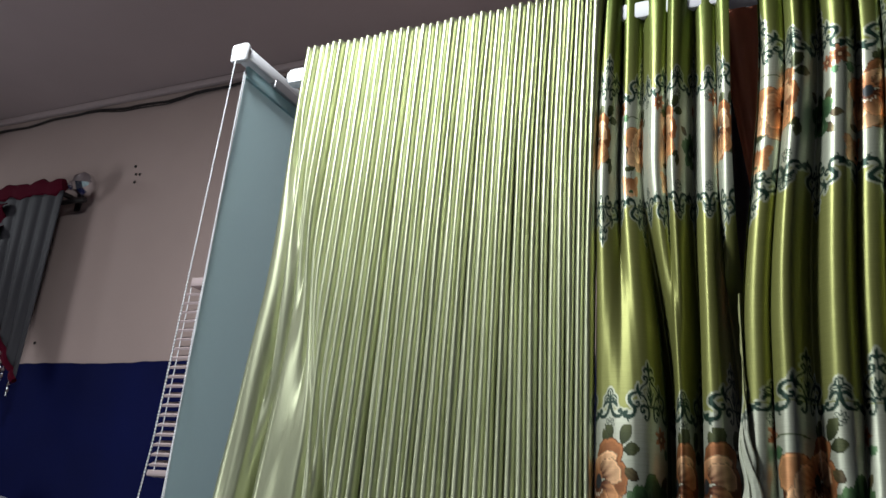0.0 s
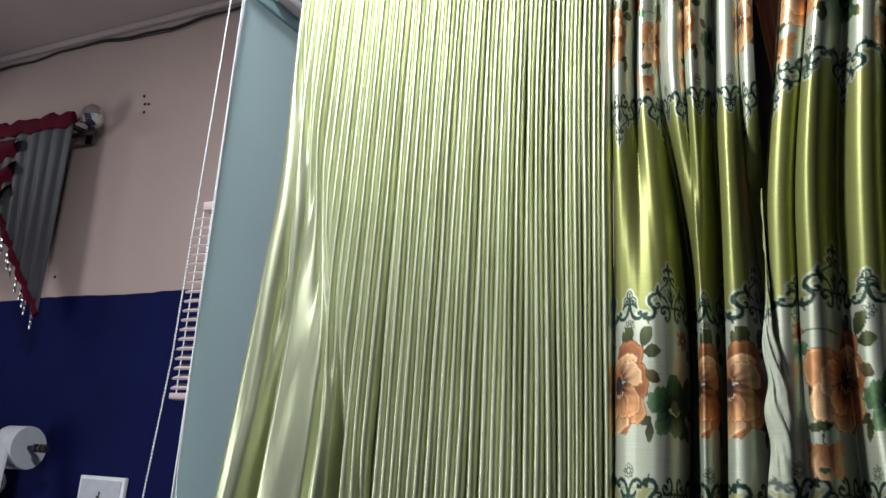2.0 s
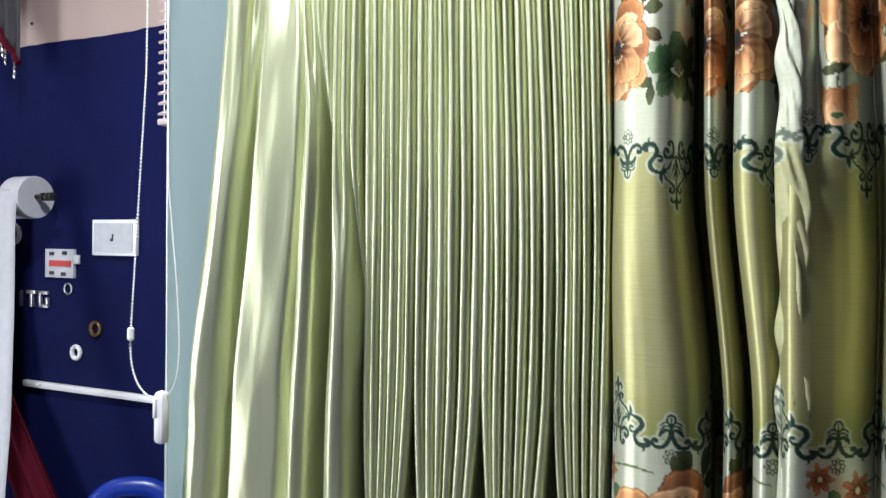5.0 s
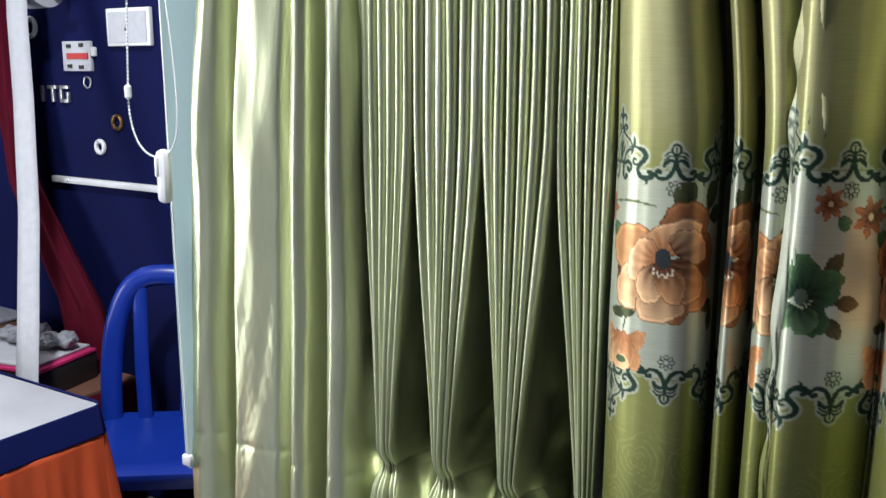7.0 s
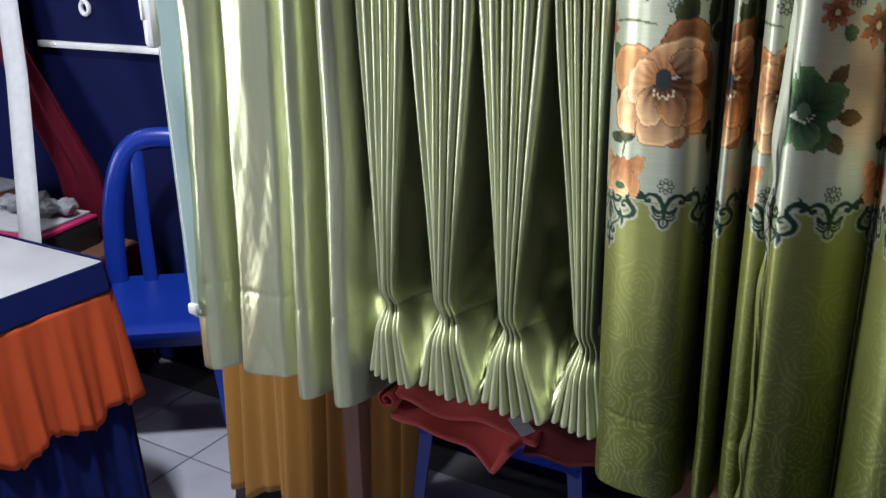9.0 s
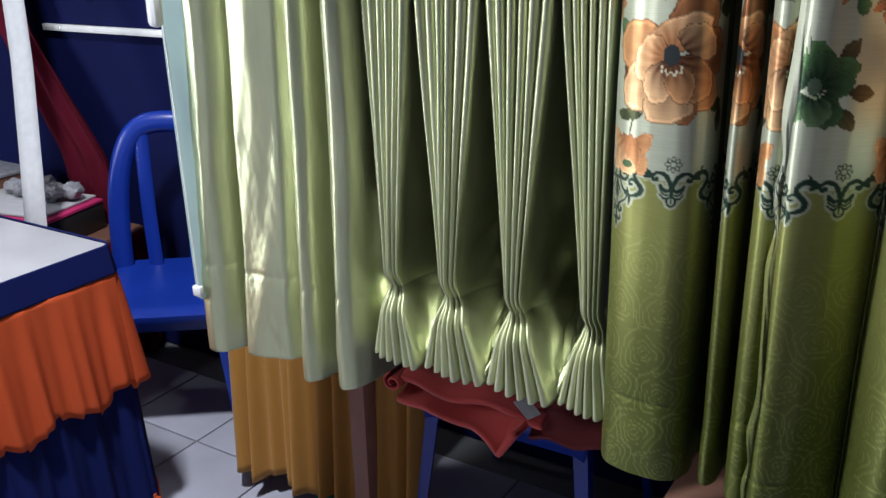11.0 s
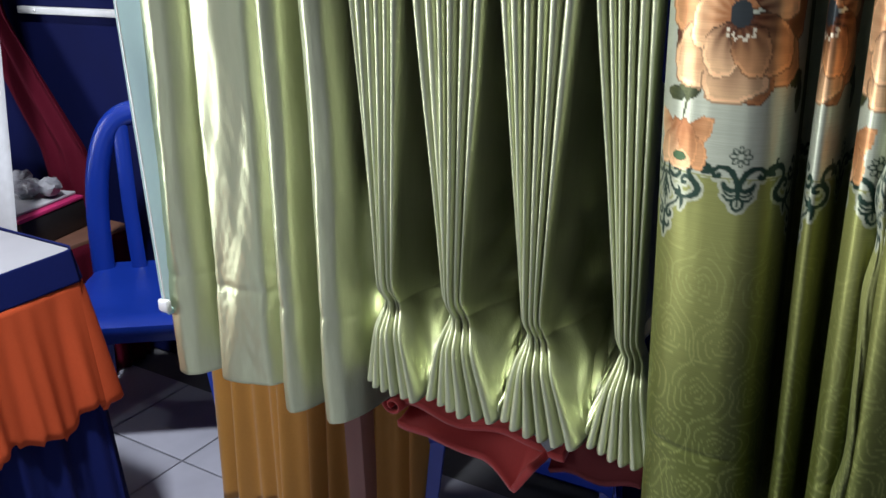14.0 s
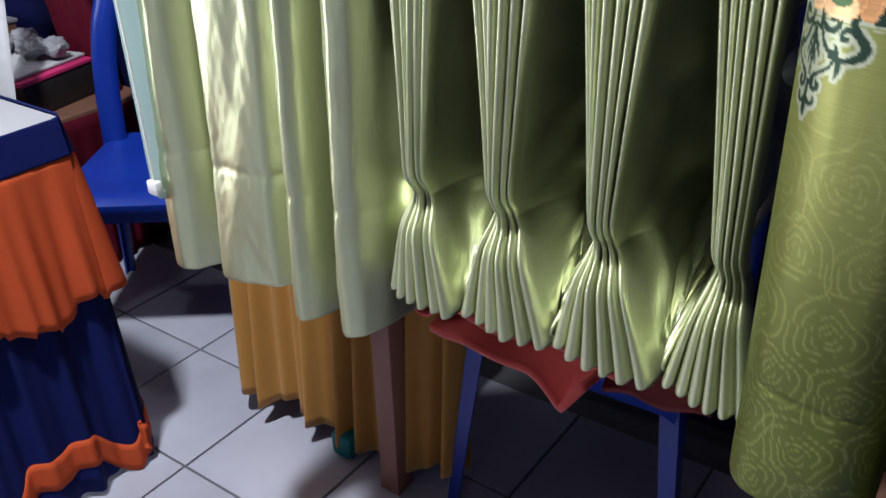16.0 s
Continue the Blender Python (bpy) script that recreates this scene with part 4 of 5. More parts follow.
part("pole", sweep(bmesh.new(), [(-3.6, VY + 0.03, 2.905), (-2.50, VY + 0.03, 2.905)], 0.010, 10), M_DARK, rod, "dark lower rod")
for x in (-2.60, -3.4):
    bm = boxed((x, VY + 0.05, 2.93), (0.02, 0.09, 0.016), 0.003)
    box(bm, (x, WY1 - 0.006, 2.93), (0.03, 0.008, 0.08), 0.003)
    part("bracket", bm, M_DARK, rod)
val = thing("valance", "grey satin swag valance with maroon top and beaded fringe", "valance")
zv = np.linspace(0, 1, 40)[:, None]
uv = np.linspace(0, 1, 90)[None, :]
lower = 2.20 + 0.62 * np.clip(1 - uv * 1.0, 0, 1) ** 1.1 * 0.95
vx = -2.565 - (1 - uv) * (0.55 - 0.10 * zv)
vz = 2.93 + (lower - 2.93) * zv
vy = VY - 0.012 - 0.018 * np.abs(np.sin(uv * 24)) * (0.35 + 0.65 * zv)
sheet("fabric", np.stack([vx + 0 * zv + 0.03 * zv * (uv - 0.3), vy, vz], -1), M_GREYCLOTH, val, "grey satin in folds", thick=0.002)
bm = sweep(bmesh.new(), [(-3.2 + 0.62 * i / 20, VY - 0.012, 2.952 + 0.006 * math.sin(i * 1.3)) for i in range(21)], [0.030 + 0.006 * math.sin(i * 2.1) for i in range(21)], 10, flat=(1.1, 0.6))
part("swag_top", bm, M_MAROON, val, "maroon gathered sleeve over the rod")
bm = bmesh.new()
fringe = []
for i in range(60):
    u = i / 59
    z = 2.20 + 0.62 * (1 - u) ** 1.1 * 0.95
    x = -2.565 - (1 - u) * 0.45 + 0.03 * (u - 0.3)
    y = VY - 0.012 - 0.018 * abs(math.sin(u * 24)) - 0.004
    fringe.append((x, y, z))
part("fringe_band", sweep(bm, fringe, 0.012, 6), M_MAROON, val, "maroon braid")
for i in range(0, 60, 3):
    x, y, z = fringe[i]
    bm = lathe(bmesh.new(), [(0.002, 0), (0.003, -0.012), (0.006, -0.018), (0.0065, -0.026), (0.003, -0.034), (0.006, -0.042), (0.0045, -0.056), (0.001, -0.06)], pose(x, y - 0.002, z - 0.008), 8)
    part("bead_drop", bm, M_CHROME, val)
swag = thing("swag", "maroon beaded swag beside the grey valance", "valance")
u2 = np.linspace(0, 1, 40)[None, :]
z2 = np.linspace(0, 1, 20)[:, None]
sheet("fabric", np.stack([-3.35 + 0.50 * u2 + 0 * z2, VY - 0.03 - 0.02 * np.sin(z2 * 14) + 0 * u2, 2.90 - z2 * (0.5 - 0.4 * np.abs(u2 - 0.5)) * (1.2 - 0.5 * u2)], -1), M_MAROON, swag, thick=0.002)

# ---- small things on the wall ----
marks = thing("wall_plug", "dark drilled holes in the plaster", "wall plug")
for dx, dz in ((0, 0.022), (0.032, -0.015), (0.012, -0.012), (0.014, -0.045), (-0.30, -0.66)):
    part("hole", lathe(bmesh.new(), [(0.0055, -0.002), (0.005, 0.002), (0.002, 0.003)], pose(-2.345 + dx, WY1 - 0.002, 3.03 + dz, 90, 0, 0), 10), M_DARK, marks)


def ring(name, label, x, z, r, t, mat, y=WY1 - 0.010):
    ob = thing(name, label, "ring")
    pts = [(x + r * math.cos(a), y, z + r * math.sin(a)) for a in [i * math.tau / 28 for i in range(28)]]
    part("hoop", sweep(bmesh.new(), pts, t, 8, closed=True, flat=(1, 1)), mat, ob)
    part("pin", sweep(bmesh.new(), [(x, WY1 - 0.001, z + r), (x, WY1 - 0.02, z + r)], 0.002, 6), M_STEEL, ob)
    return ob


ring("curtain_ring", "white plastic curtain ring pinned on the navy wall", -2.387, 1.232, 0.020, 0.0075, M_WHITE)
ring("curtain_ring", "brass curtain ring pinned on the navy wall", -2.293, 1.317, 0.022, 0.006, M_BRASS)
ring("curtain_ring", "thin steel curtain ring hanging on the navy wall", -2.43, 1.445, 0.018, 0.003, M_STEEL)
ring("curtain_ring", "small white ring on the navy wall", -2.72, 1.63, 0.03, 0.009, M_WHITE)

plate = thing("wall_frame", "white framed card with small dark figure on the wall", "picture frame")
part("frame", boxed((-2.200, WY1 - 0.012, 1.620), (0.205, 0.016, 0.118), 0.004), M_WHITE, plate)
part("card", boxed((-2.200, WY1 - 0.0215, 1.620), (0.178, 0.003, 0.094)), M_PAPER, plate)
bm = boxed((-2.203, WY1 - 0.0245, 1.613), (0.012, 0.002, 0.010))
box(bm, (-2.199, WY1 - 0.0245, 1.624), (0.005, 0.002, 0.014))
part("figure", bm, M_DARK, plate)
pack = thing("sample_packet", "white card packet with red stripe pinned on the wall", "packet")
part("card", boxed((-2.470, WY1 - 0.010, 1.531), (0.145, 0.014, 0.098), 0.003), M_PAPER, pack)
part("stripe", boxed((-2.462, WY1 - 0.0185, 1.531), (0.11, 0.003, 0.020)), M_REDINK, pack, "red stripe")
part("hook", boxed((-2.385, WY1 - 0.012, 1.545), (0.022, 0.012, 0.03), 0.003), M_WHITE, pack)
for dx, dz in ((-0.03, 0.033), (-0.03, -0.033), (0.035, 0.036), (0.03, -0.036)):
    part("mark", boxed((-2.475 + dx, WY1 - 0.0185, 1.531 + dz), (0.022, 0.003, 0.012)), M_DARK, pack)
clips = thing("metal_clip", "grey metal brackets pinned in a row on the wall", "bracket")
part("bar", boxed((-2.678, WY1 - 0.01, 1.405), (0.010, 0.012, 0.056), 0.002), M_STEEL, clips)
bm = boxed((-2.618, WY1 - 0.01, 1.405), (0.014, 0.012, 0.056), 0.002)
box(bm, (-2.618, WY1 - 0.011, 1.428), (0.05, 0.012, 0.012), 0.002)
part("bar", bm, M_STEEL, clips)
bm = boxed((-2.572, WY1 - 0.01, 1.405), (0.012, 0.012, 0.056), 0.002)
box(bm, (-2.552, WY1 - 0.011, 1.428), (0.045, 0.012, 0.012), 0.002)
box(bm, (-2.552, WY1 - 0.011, 1.382), (0.045, 0.012, 0.012), 0.002)
box(bm, (-2.535, WY1 - 0.011, 1.397), (0.012, 0.012, 0.03), 0.002)
part("bar", bm, M_STEEL, clips)
wrail = thing("wall_rail", "thin white rail fixed across the navy wall", "rail")
part("rail", boxed((-2.21, WY1 - 0.016, 1.110), (0.87, 0.020, 0.022), 0.003, None), M_WHITE, wrail)
for x in (-2.55, -1.85):
    part("screw", lathe(bmesh.new(), [(0.005, 0), (0.005, 0.003), (0.002, 0.004)], pose(x, WY1 - 0.026, 1.11, 90, 0, 0), 8), M_STEEL, wrail)

# ---- paper roll on its peg ----
roll = thing("tape_roll", "white heading tape roll on a wall peg, its end hanging down", "tape roll")
RC = Vector((-2.50, 2.33, 1.750))
part("peg", sweep(bmesh.new(), [(-2.72, 2.33, 1.756), (-2.36, 2.33, 1.75)], 0.008, 10), M_DARK, roll, "dark metal peg")
part("peg_arm", boxed((-2.70, 2.39, 1.756), (0.02, 0.12, 0.02), 0.003), M_DARK, roll)
for dx in (0.085, 0.11, 0.13):
    part("stop", lathe(bmesh.new(), [(0.008, -0.007), (0.014, -0.005), (0.014, 0.005), (0.008, 0.007)], pose(RC.x + dx, 2.33, 1.751, 0, 90, 0), 12), M_DARK, roll)
part("reel", lathe(bmesh.new(), [(0.016, -0.05), (0.068, -0.05), (0.070, -0.046), (0.070, 0.046), (0.068, 0.05), (0.016, 0.05)], pose(*RC, 0, 90, 0), 32), M_PAPER, roll)
path = [(0, -0.071, 0.02), (0.01, -0.085, -0.10), (0.06, -0.12, -0.35), (0.19, -0.22, -0.70), (0.31, -0.33, -1.0), (0.38, -0.40, -1.20)]
tz = np.linspace(0, 5, 50)
st = np.stack([np.interp(tz, range(6), [q[k] for q in path]) for k in range(3)], -1)
wv = np.linspace(-0.039, 0.039, 4)[None, :]
sheet("tape", np.stack([RC.x + st[:, :1] + wv, RC.y + st[:, 1:2] + 0.25 * wv, RC.z + st[:, 2:3] + 0 * wv], -1), M_PAPER, roll, "hanging white tape", thick=0.001)

# ---- maroon drape and shelf of goods beside the wall ----
drape = thing("drape", "dark maroon curtain gathered to one side", "curtain")
zd = np.linspace(1.80, 0.36, 50)[:, None]
ud = np.linspace(0, 1, 70)[None, :]
right = np.interp(-zd, [-1.8, -1.4, -1.1, -0.9, -0.7, -0.36], [-2.66, -2.66, -2.60, -2.46, -2.32, -2.26])
sheet("fabric", np.stack([right - (1 - ud) * (0.16 + 0.10 * smooth(1.4, 0.7, zd)), 2.36 + 0.016 * np.sin(ud * 15 + zd * 2) + 0.006 * np.sin(ud * 31 - zd * 3), zd + 0 * ud], -1), M_MAROON, drape, thick=0.002)
shelf = thing("side_table", "low dark table against the wall, draped in maroon cloth", "table")
part("top", boxed((-2.62, 2.18, 0.455), (0.80, 0.44, 0.02), 0.004), M_BROWNBOX, shelf)
uu = np.linspace(0, 1, 120)[None, :]
zz = np.linspace(0.455, 0.01, 14)[:, None]
sheet("cloth", np.stack([-3.02 + 0.80 * uu + 0 * zz, 1.955 - 0.012 * np.sin(uu * 70) * (0.46 - zz) * 2, zz + 0 * uu], -1), M_MAROON, shelf, thick=0.002)
sheet("cloth", np.stack([-2.215 + 0.012 * np.sin(uu * 50) * (0.46 - zz) * 2, 1.955 + 0.44 * uu + 0 * zz, zz + 0 * uu], -1), M_MAROON, shelf, thick=0.002)
for x, y in ((-2.98, 2.36), (-2.26, 2.36), (-2.98, 2.0), (-2.26, 2.0)):
    part("leg", boxed((x, y, 0.222), (0.04, 0.04, 0.444), 0.003), M_BROWNBOX, shelf)
cb = thing("goods_box", "clear dark box of small goods with pink edge", "box")
m = pose(-2.50, 2.16, 0.466, 0, 0, 12)
part("tray", boxed((0, 0, 0.045), (0.40, 0.26, 0.09), 0.006, m), M_DARK, cb)
part("edge", boxed((0, -0.005, 0.096), (0.405, 0.262, 0.012), 0.003, m), M_PINK, cb, "pink card edge")
part("lid_sheet", boxed((-0.02, 0.0, 0.108), (0.39, 0.25, 0.008), 0.002, m), M_PAPER, cb, "white paper on top")
hk = [(-2.352 + 0.018 * math.cos(a), 2.02, 0.535 + 0.02 * math.sin(a)) for a in [3.3 + i * 0.35 for i in range(12)]]
part("hook", sweep(bmesh.new(), hk, 0.004, 7), M_WHITE, cb, "white plastic hook")
bag = thing("plastic_bag", "crumpled clear plastic bags of hooks", "bag")
r = random.Random(4)
for i in range(9):
    bm = bmesh.new()
    bmesh.ops.create_icosphere(bm, subdivisions=3, radius=0.035, matrix=Matrix.Translation((-2.62 + 0.032 * i, 2.22 + r.uniform(-0.03, 0.03), 0.606 + r.uniform(-0.005, 0.012))) @ Matrix.Diagonal((1.1, 1, 0.75, 1)))
    for v in bm.verts:
        v.co += noise.noise_vector(v.co * 55) * 0.012
    part("film", bm, M_GREY, bag)
goods = thing("goods_box", "dark box of small goods on the low table", "box")
part("carton", boxed((-2.86, 2.2, 0.54), (0.28, 0.28, 0.15), 0.004), M_BROWNBOX, goods)
part("lid", boxed((-2.86, 2.2, 0.62), (0.29, 0.29, 0.012), 0.003), M_GREY, goods)

# ---- skirted table ----
table = thing("skirted_table", "white-topped table with navy edge and frilled orange skirt", "table")
TX, TYB, TYF, TL = -1.478, 1.702, 0.55, -3.1
part("top", boxed(((TX + TL) / 2, (TYB + TYF) / 2, 0.742), (TX - TL, TYB - TYF, 0.016), 0.003), M_TABLETOP, table, "glossy white table top")


def around(n_y, inset=0.0):
    """Points along the table's open edge: along its side, round its corner and along its back."""
    pts = [(TX + inset, TYF + (TYB - TYF) * i / n_y, 1, 0) for i in range(n_y)]
    for i in range(13):
        a = i / 12 * math.pi / 2
        pts.append((TX + inset + 0.02 * (math.cos(a) - 1), TYB + inset + 0.02 * (math.sin(a) - 1), math.cos(a), math.sin(a)))
    pts += [(TX - 0.02 - (TX - TL) * i / n_y, TYB + inset, 0, 1) for i in range(1, n_y)]
    return np.array(pts)


PT = around(260)
LEN = np.concatenate([[0], np.cumsum(np.hypot(*np.diff(PT[:, :2], axis=0).T))])


def skirt(name, z0, z1, out, mat, label, amp, waves, zfun=None, base=0.0):
    zs_ = np.linspace(0, 1, 18)[:, None]
    z = z0 + (z1 - z0) * zs_ + 0 * LEN[None]
    if zfun is not None:
        z = z0 + (z1 + zfun(LEN)[None] - z0) * zs_
    o = base + out * zs_ + amp * zs_ ** 0.8 * (np.sin(LEN[None] * waves + 1.3 * np.sin(LEN[None] * waves * 0.31)) + 0.4 * np.sin(LEN[None] * waves * 2.3))
    return sheet(name, np.stack([PT[None, :, 0] + PT[None, :, 2] * o, PT[None, :, 1] + PT[None, :, 3] * o, z], -1), mat, table, label, thick=0.002)


skirt("edge_band", 0.752, 0.685, 0.012, M_NAVYCLOTH, "navy cloth edge", 0.001, 30, base=0.006)
skirt("under_skirt", 0.69, 0.015, 0.038, M_NAVYCLOTH, "navy skirt down to the floor", 0.012, 62, base=0.004)
skirt("frill", 0.688, 0.405, 0.026, M_ORANGE, "orange pleated frill", 0.010, 70, lambda s: 0.014 * np.sin(s * 35) + 0.006 * np.sign(np.sin(s * 70)), base=0.016)


def hem_band():
    zs_ = np.linspace(0, 1, 5)[:, None]
    z = 0.115 + 0.035 * np.sin(LEN[None] * 21) + 0.015 * np.sin(LEN[None] * 50) - 0.065 * zs_
    h = np.clip((0.69 - z) / 0.675, 0, 1)
    o = 0.007 + 0.038 * h + 0.012 * h ** 0.8 * (np.sin(LEN[None] * 62 + 1.3 * np.sin(LEN[None] * 62 * 0.31)) + 0.4 * np.sin(LEN[None] * 62 * 2.3))
    return sheet("hem_band", np.stack([PT[None, :, 0] + PT[None, :, 2] * o, PT[None, :, 1] + PT[None, :, 3] * o, z], -1), M_ORANGE, table, "wavy orange band near the hem", thick=0.003)


hem_band()
for x, y in ((TX - 0.05, TYB - 0.05), (TX - 0.05, TYF + 0.05), (TL + 0.05, TYB - 0.05), (TL + 0.05, TYF + 0.05)):
    part("leg", boxed((x, y, 0.367), (0.045, 0.045, 0.734), 0.004), M_STEEL, table)
bottle = thing("spray_bottle", "clear bottle with orange nozzle on the table", "bottle")
part("body", lathe(bmesh.new(), [(0.030, 0), (0.034, 0.004), (0.034, 0.07), (0.028, 0.085), (0.012, 0.095), (0.012, 0.10)], pose(-1.905, 1.62, 0.75), 20), M_GREY, bottle)
part("nozzle", lathe(bmesh.new(), [(0.015, 0), (0.015, 0.014), (0.008, 0.02), (0.007, 0.036), (0.004, 0.040)], pose(-1.905, 1.62, 0.85), 14), M_ORANGE, bottle, "orange nozzle")

# ---- blue plastic chairs ----


def plastic_chair(at, turn, label, group="plastic chairs"):
    """A stackable moulded chair that faces +y before it is turned; origin on the floor."""
    ch = thing("plastic_chair", label, "chair", group, at, turn)
    bm = bmesh.new()
    W, Dp, H = 0.39, 0.42, 0.43
    N = 20
    vs = []
    for j in range(N + 1):
        row = []
        for i in range(N + 1):
            u, v = i / N * 2 - 1, j / N * 2 - 1
            x = u * W / 2 * (1 - 0.06 * (v < 0) * abs(v))
            y = v * Dp / 2
            dip = -0.016 * (1 - u * u) * (1 - v * v) - 0.030 * max(0, v - 0.75) ** 2 * 16 * 0.6 - 0.02 * max(0, abs(u) - 0.85) ** 2 * 40 * 0.5
            row.append(bm.verts.new((x, y, H + dip)))
        vs.append(row)
    for j in range(N):
        for i in range(N):
            bm.faces.new((vs[j][i], vs[j][i + 1], vs[j + 1][i + 1], vs[j + 1][i]))
    ext = bmesh.ops.extrude_edge_only(bm, edges=[e for e in bm.edges if e.is_boundary])
    for v in [g for g in ext["geom"] if isinstance(g, bmesh.types.BMVert)]:
        v.co.z -= 0.045
        v.co.x *= 0.985
        v.co.y *= 0.985
    seat = part("seat", bm, M_BLUE, ch)
    sd = seat.modifiers.new("thickness", "SOLIDIFY")
    sd.thickness = 0.004
    # arched back: one bent rail with slats
    arch = []
    for i in range(31):
        a = math.pi * i / 30
        sq = 0.72
        cx, cz = math.cos(a), math.sin(a)
        x = 0.165 * math.copysign(abs(cx) ** sq, cx)
        z = 0.44 + 0.425 * (abs(cz) ** sq)
        y = -0.180 - 0.055 * ((z - 0.44) / 0.40)
        arch.append((x, y, z))
    part("back_frame", sweep(bmesh.new(), [(0.165, -0.178, 0.40)] + arch + [(-0.165, -0.178, 0.40)], 0.031, 12, flat=(1.05, 0.75)), M_BLUE, ch)
    for x in (-0.07, 0.07):
        zt = 0.850
        part("back_slat", sweep(bmesh.new(), [(x * 0.9, -0.175, 0.42), (x, -0.20, 0.60), (x, -0.228, zt)], 0.024, 8, flat=(0.9, 0.35)), M_BLUE, ch)
    for sx, sy in ((1, 1), (-1, 1), (1, -1), (-1, -1)):
        bm = bmesh.new()
        top = Vector((sx * 0.175, sy * 0.175, 0.405))
        foot = Vector((sx * 0.215, sy * 0.215, 0.0))
        rings = []
        for t in (0, 0.5, 1):
            c = top.lerp(foot, t)
            w = 0.034 - 0.011 * t
            th = 0.006
            # an angle section, open towards the middle
            q = [(w * sx * -1.0, 0), (0, 0), (0, w * sy * -1.0), (th * sx * -1, w * sy * -1.0), (th * sx * -1, th * sy * -1), (w * sx * -1.0, th * sy * -1)]
            rings.append([bm.verts.new((c.x + a + sx * w * 0.5, c.y + b + sy * w * 0.5, c.z)) for a, b in q])
        for a, b in zip(rings, rings[1:]):
            for k in range(6):
                bm.faces.new((a[k], a[(k + 1) % 6], b[(k + 1) % 6], b[k]))
        bm.faces.new(rings[0])
        bm.faces.new(rings[-1][::-1])
        bmesh.ops.recalc_face_normals(bm, faces=bm.faces)
        part("leg", bm, M_BLUE, ch)
    return ch


plastic_chair((-1.83, 2.13, 0), -143, "glossy blue moulded plastic chair beside the skirted table")
plastic_chair((-0.63, 2.185, 0), 182, "blue moulded plastic chair with red cloth laid on it")
red = thing("folded_cloth", "folded brick-red cloth slung over the blue chair seat", "cloth")
gu = np.linspace(0, 1, 60)[None, :]
gv = np.linspace(0, 1, 40)[:, None]
# lower layer, its front slanting down to a hanging corner
drop = np.interp(gu, [0, 0.25, 0.62, 0.86, 1.0], [0.018, 0.022, 0.048, 0.080, 0.010])
fall_ = smooth(0.70, 1.0, gv)
sheet("fabric", np.stack([-0.842 + (0.345 - 0.05 * gv) * gu + 0.02 * (1 - gv), 2.15 - (0.245 + 0.012 * np.sin(gu * 8)) * gv, 0.456 + 0.005 * np.sin(gu * 13 + gv * 5) - drop * fall_ + 0.010 * np.exp(-((gv - 0.72) / 0.10) ** 2)], -1), M_RED, red, thick=0.014)
sheet("fold", np.stack([-0.845 + 0.33 * gu + 0.01 * gv, 1.915 + 0.02 * gu + 0.20 * (1 - gv), 0.479 + 0.009 * np.sin(gu * 11 + 1) + 0.005 * np.sin(gv * 8 + gu * 5) - 0.016 * smooth(0.85, 1.0, gu) - 0.012 * smooth(0.85, 1.0, gv)], -1), M_RED, red, "upper folded layer", thick=0.014)
# second bundle, lying behind its corner
sheet("fold", np.stack([-0.545 + 0.17 * gu + 0.01 * gv, 2.10 - 0.16 * gv + 0 * gu, 0.462 + 0.006 * np.sin(gu * 9 + gv * 6) - 0.05 * smooth(0.75, 1.0, gv) * (1 - 0.4 * gu)], -1), M_DARKRED, red, "dark red second cloth", thick=0.010)
# the rolled end with its opening
ring_ = []
for i in range(26):
    a = i / 25 * 8.6
    r_ = 0.024 - 0.0019 * a
    ring_.append((r_ * math.cos(a + 2.0), r_ * math.sin(a + 2.0)))
ry = np.linspace(0, 1, 14)[None, :]
rp = np.array(ring_)
sheet("roll", np.stack([-0.848 + rp[:, :1] * (1 + 0.15 * np.sin(ry * 9)), 1.898 + 0.20 * ry + 0 * rp[:, :1], 0.474 + rp[:, 1:2] * (0.85 + 0.1 * np.sin(ry * 7))], -1), M_RED, red, "rolled end", thick=0.004)
tag = thing("paper_label", "white paper label tucked in the red cloth", "label")
part("card", boxed((0, 0, 0), (0.06, 0.03, 0.002), 0, pose(-0.53, 1.918, 0.494, 12, 8, -35)), M_PAPER, tag)

# ---- ochre draped stand with a wooden post, partly behind the curtain ----
stand = thing("draped_stand", "stand wrapped in gathered ochre cloth", "stand")
part("top", boxed((-1.18, 2.09, 0.69), (0.40, 0.26, 0.02), 0.004), M_BROWNBOX, stand)
n = 420
loop_ = []
for i in range(n):
    t = i / (n - 1)
    if t < 0.30:
        q = t / 0.30
        loop_.append((-1.385, 2.22 - 0.26 * q, -1, 0))
    else:
        q = (t - 0.30) / 0.70
        loop_.append((-1.385 + 0.565 * q, 1.96 + 0.05 * q, 0, -1))
PL = np.array(loop_)
LL = np.concatenate([[0], np.cumsum(np.hypot(*np.diff(PL[:, :2], axis=0).T))])[None]
zs_ = np.linspace(0, 1, 30)[:, None]
oo = 0.012 + 0.028 * zs_ + (0.009 + 0.013 * zs_) * (np.sin(LL * 74 + 1.8 * np.sin(LL * 23)) + 0.45 * np.sin(LL * 151 + 1))
oz = 0.70 - (0.655 + 0.016 * np.sin(LL * 13) + 0.006 * np.sin(LL * 62)) * zs_
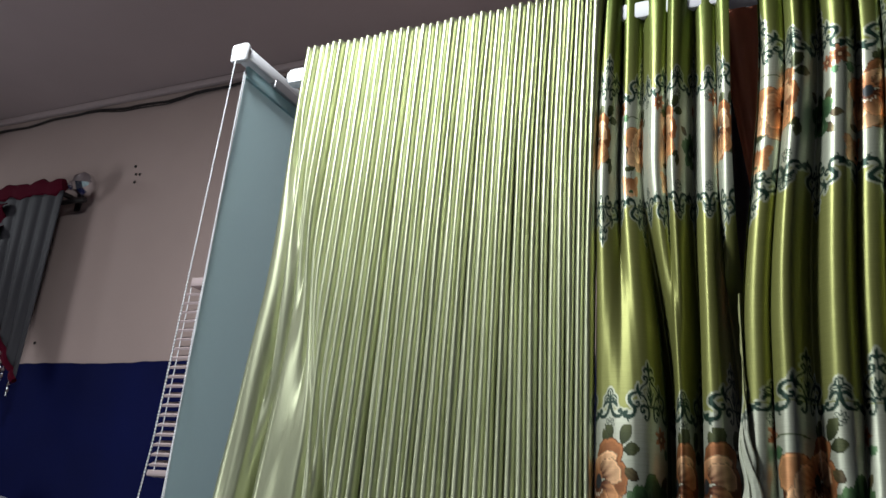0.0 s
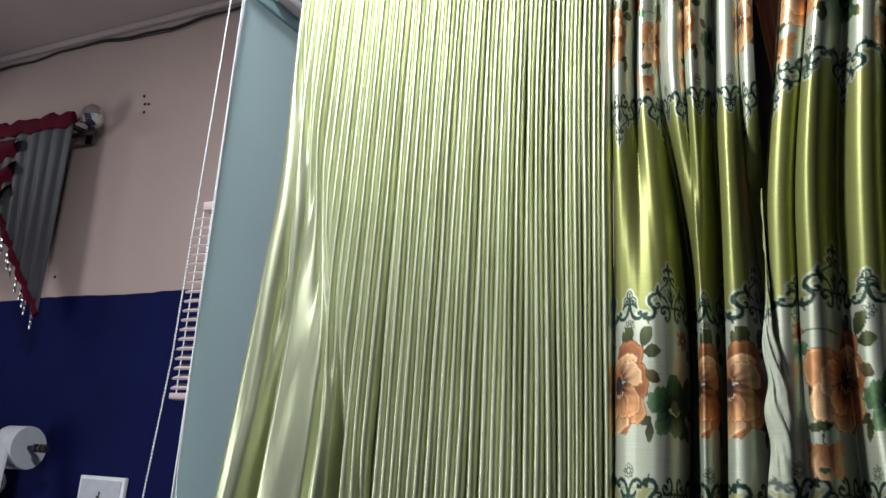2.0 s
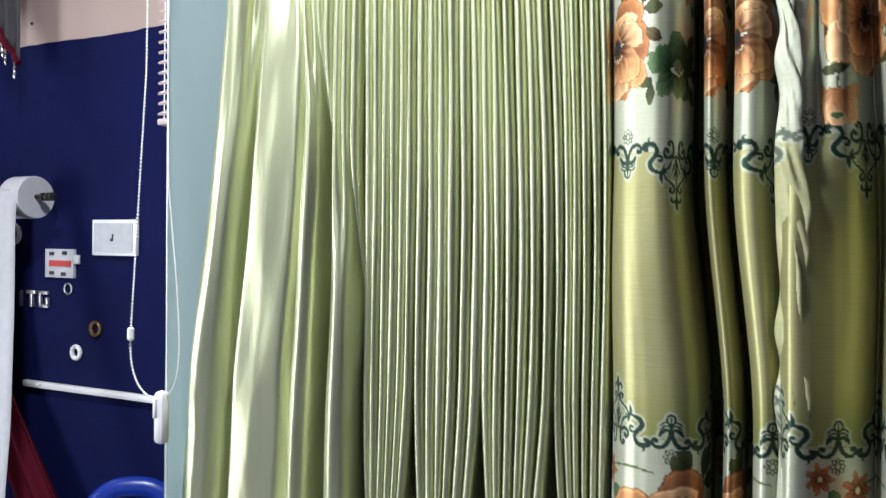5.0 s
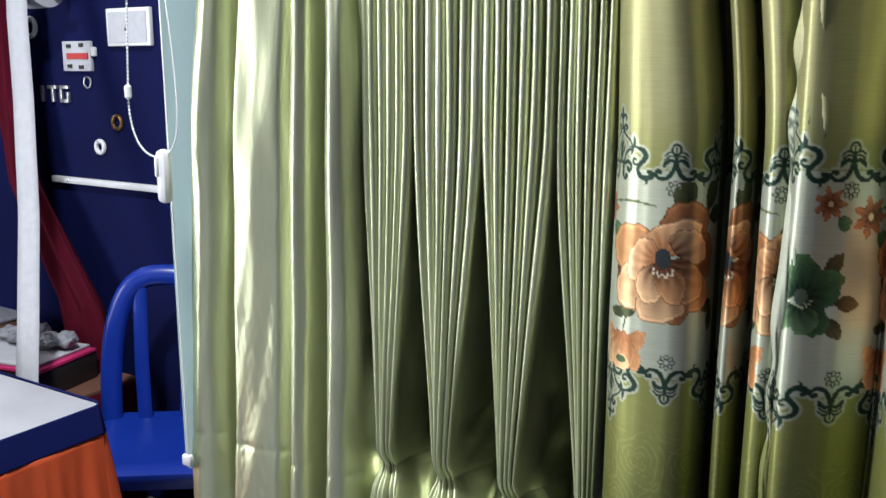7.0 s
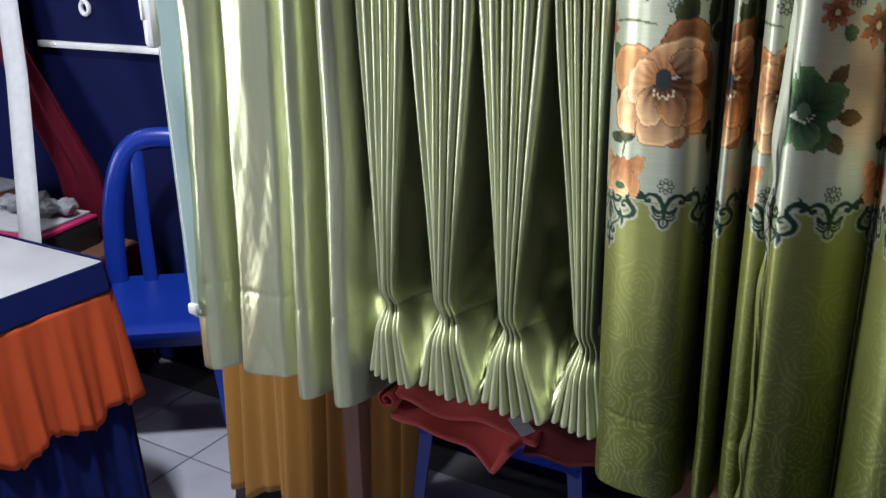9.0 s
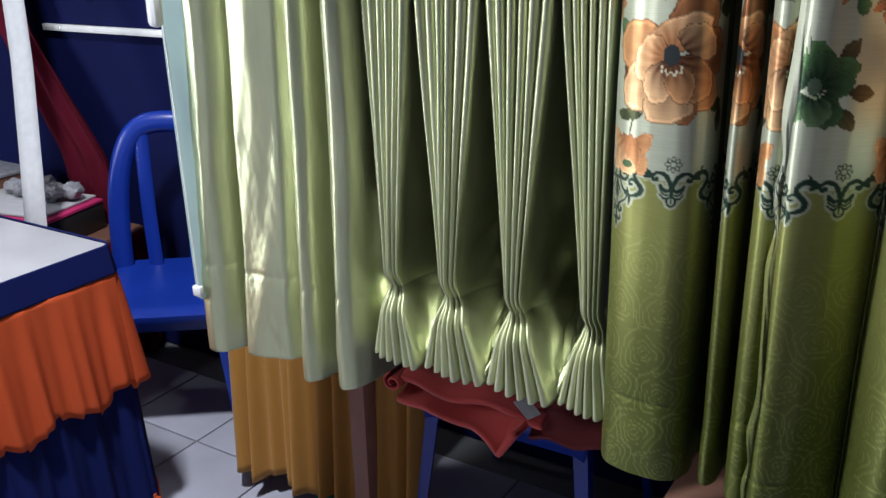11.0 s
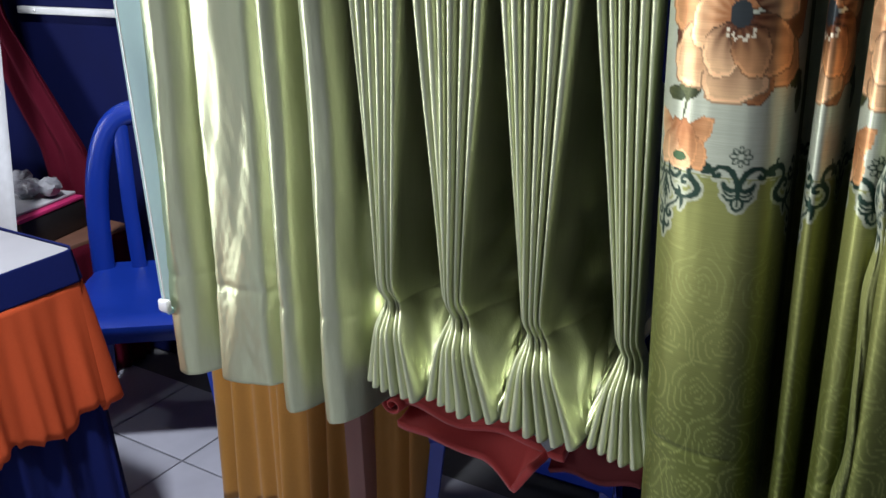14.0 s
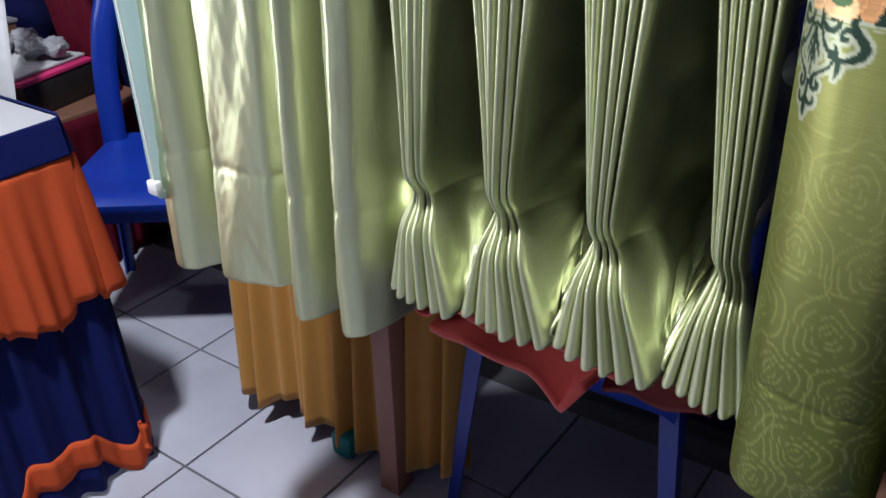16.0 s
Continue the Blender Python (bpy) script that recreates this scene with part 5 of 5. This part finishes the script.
sheet("cloth", np.stack([PL[None, :, 0] + PL[None, :, 2] * oo, PL[None, :, 1] + PL[None, :, 3] * oo, oz], -1), M_OCHRE, stand, "gathered ochre cloth", thick=0.002)
for x, y in ((-1.36, 2.0), (-1.0, 2.0), (-1.36, 2.18), (-1.0, 2.18)):
    part("leg", boxed((x, y, 0.34), (0.035, 0.035, 0.68), 0.003), M_WOOD, stand)
part("foot_sock", boxed((-1.10, 1.945, 0.03), (0.055, 0.05, 0.06), 0.012), M_TEAL, stand, "teal cloth foot")
post = thing("wooden_post", "square reddish-brown wooden post standing under the curtain", "post")
part("shaft", boxed((-0.955, 1.925, 0.40), (0.044, 0.044, 0.80), 0.003), M_WOOD, post)
part("shoe", boxed((-0.955, 1.925, 0.006), (0.047, 0.047, 0.012), 0.002), M_WOOD, post)
bench = thing("low_bench", "low dark brown wooden bench behind the curtains", "bench")
part("seat", boxed((0.12, 1.86, 0.50), (0.62, 0.26, 0.04), 0.004), M_BROWNBOX, bench)
for x in (-0.14, 0.38):
    for y in (1.77, 1.95):
        part("leg", boxed((x, y, 0.24), (0.05, 0.04, 0.48), 0.003), M_BROWNBOX, bench)

# ---- floor tiles ----
floor = tagged(part("floor", boxed(((WX0 + WX1) / 2, (WY0 + WY1) / 2, -0.058), (WX1 - WX0 + 0.1, WY1 - WY0 + 0.1, 0.1)), M_GROUT), "white glazed floor tiles with dark grey joints", "floor", kind="structure")
PITCH = 0.302
bm = boxed((0, 0, -0.005), (PITCH - 0.006, PITCH - 0.006, 0.010), 0.0015)
me = bpy.data.meshes.new("tile")
bm.to_mesh(me)
bm.free()
me.materials.append(M_TILE)
ox, oy = -1.356, 1.720
r = random.Random(7)
for i in range(-8, 12):
    for j in range(-14, 4):
        x, y = ox + (i + 0.5) * PITCH, oy + (j + 0.5) * PITCH
        if WX0 < x - 0.15 and x + 0.15 < WX1 + 0.16 and WY0 - 0.16 < y - 0.15 and y < WY1 + 0.02:
            t = new("tile", me)
            t.parent = floor
            t.matrix_basis = pose(x, y, r.uniform(-0.0006, 0.0004), r.uniform(-0.12, 0.12), r.uniform(-0.12, 0.12), 0)
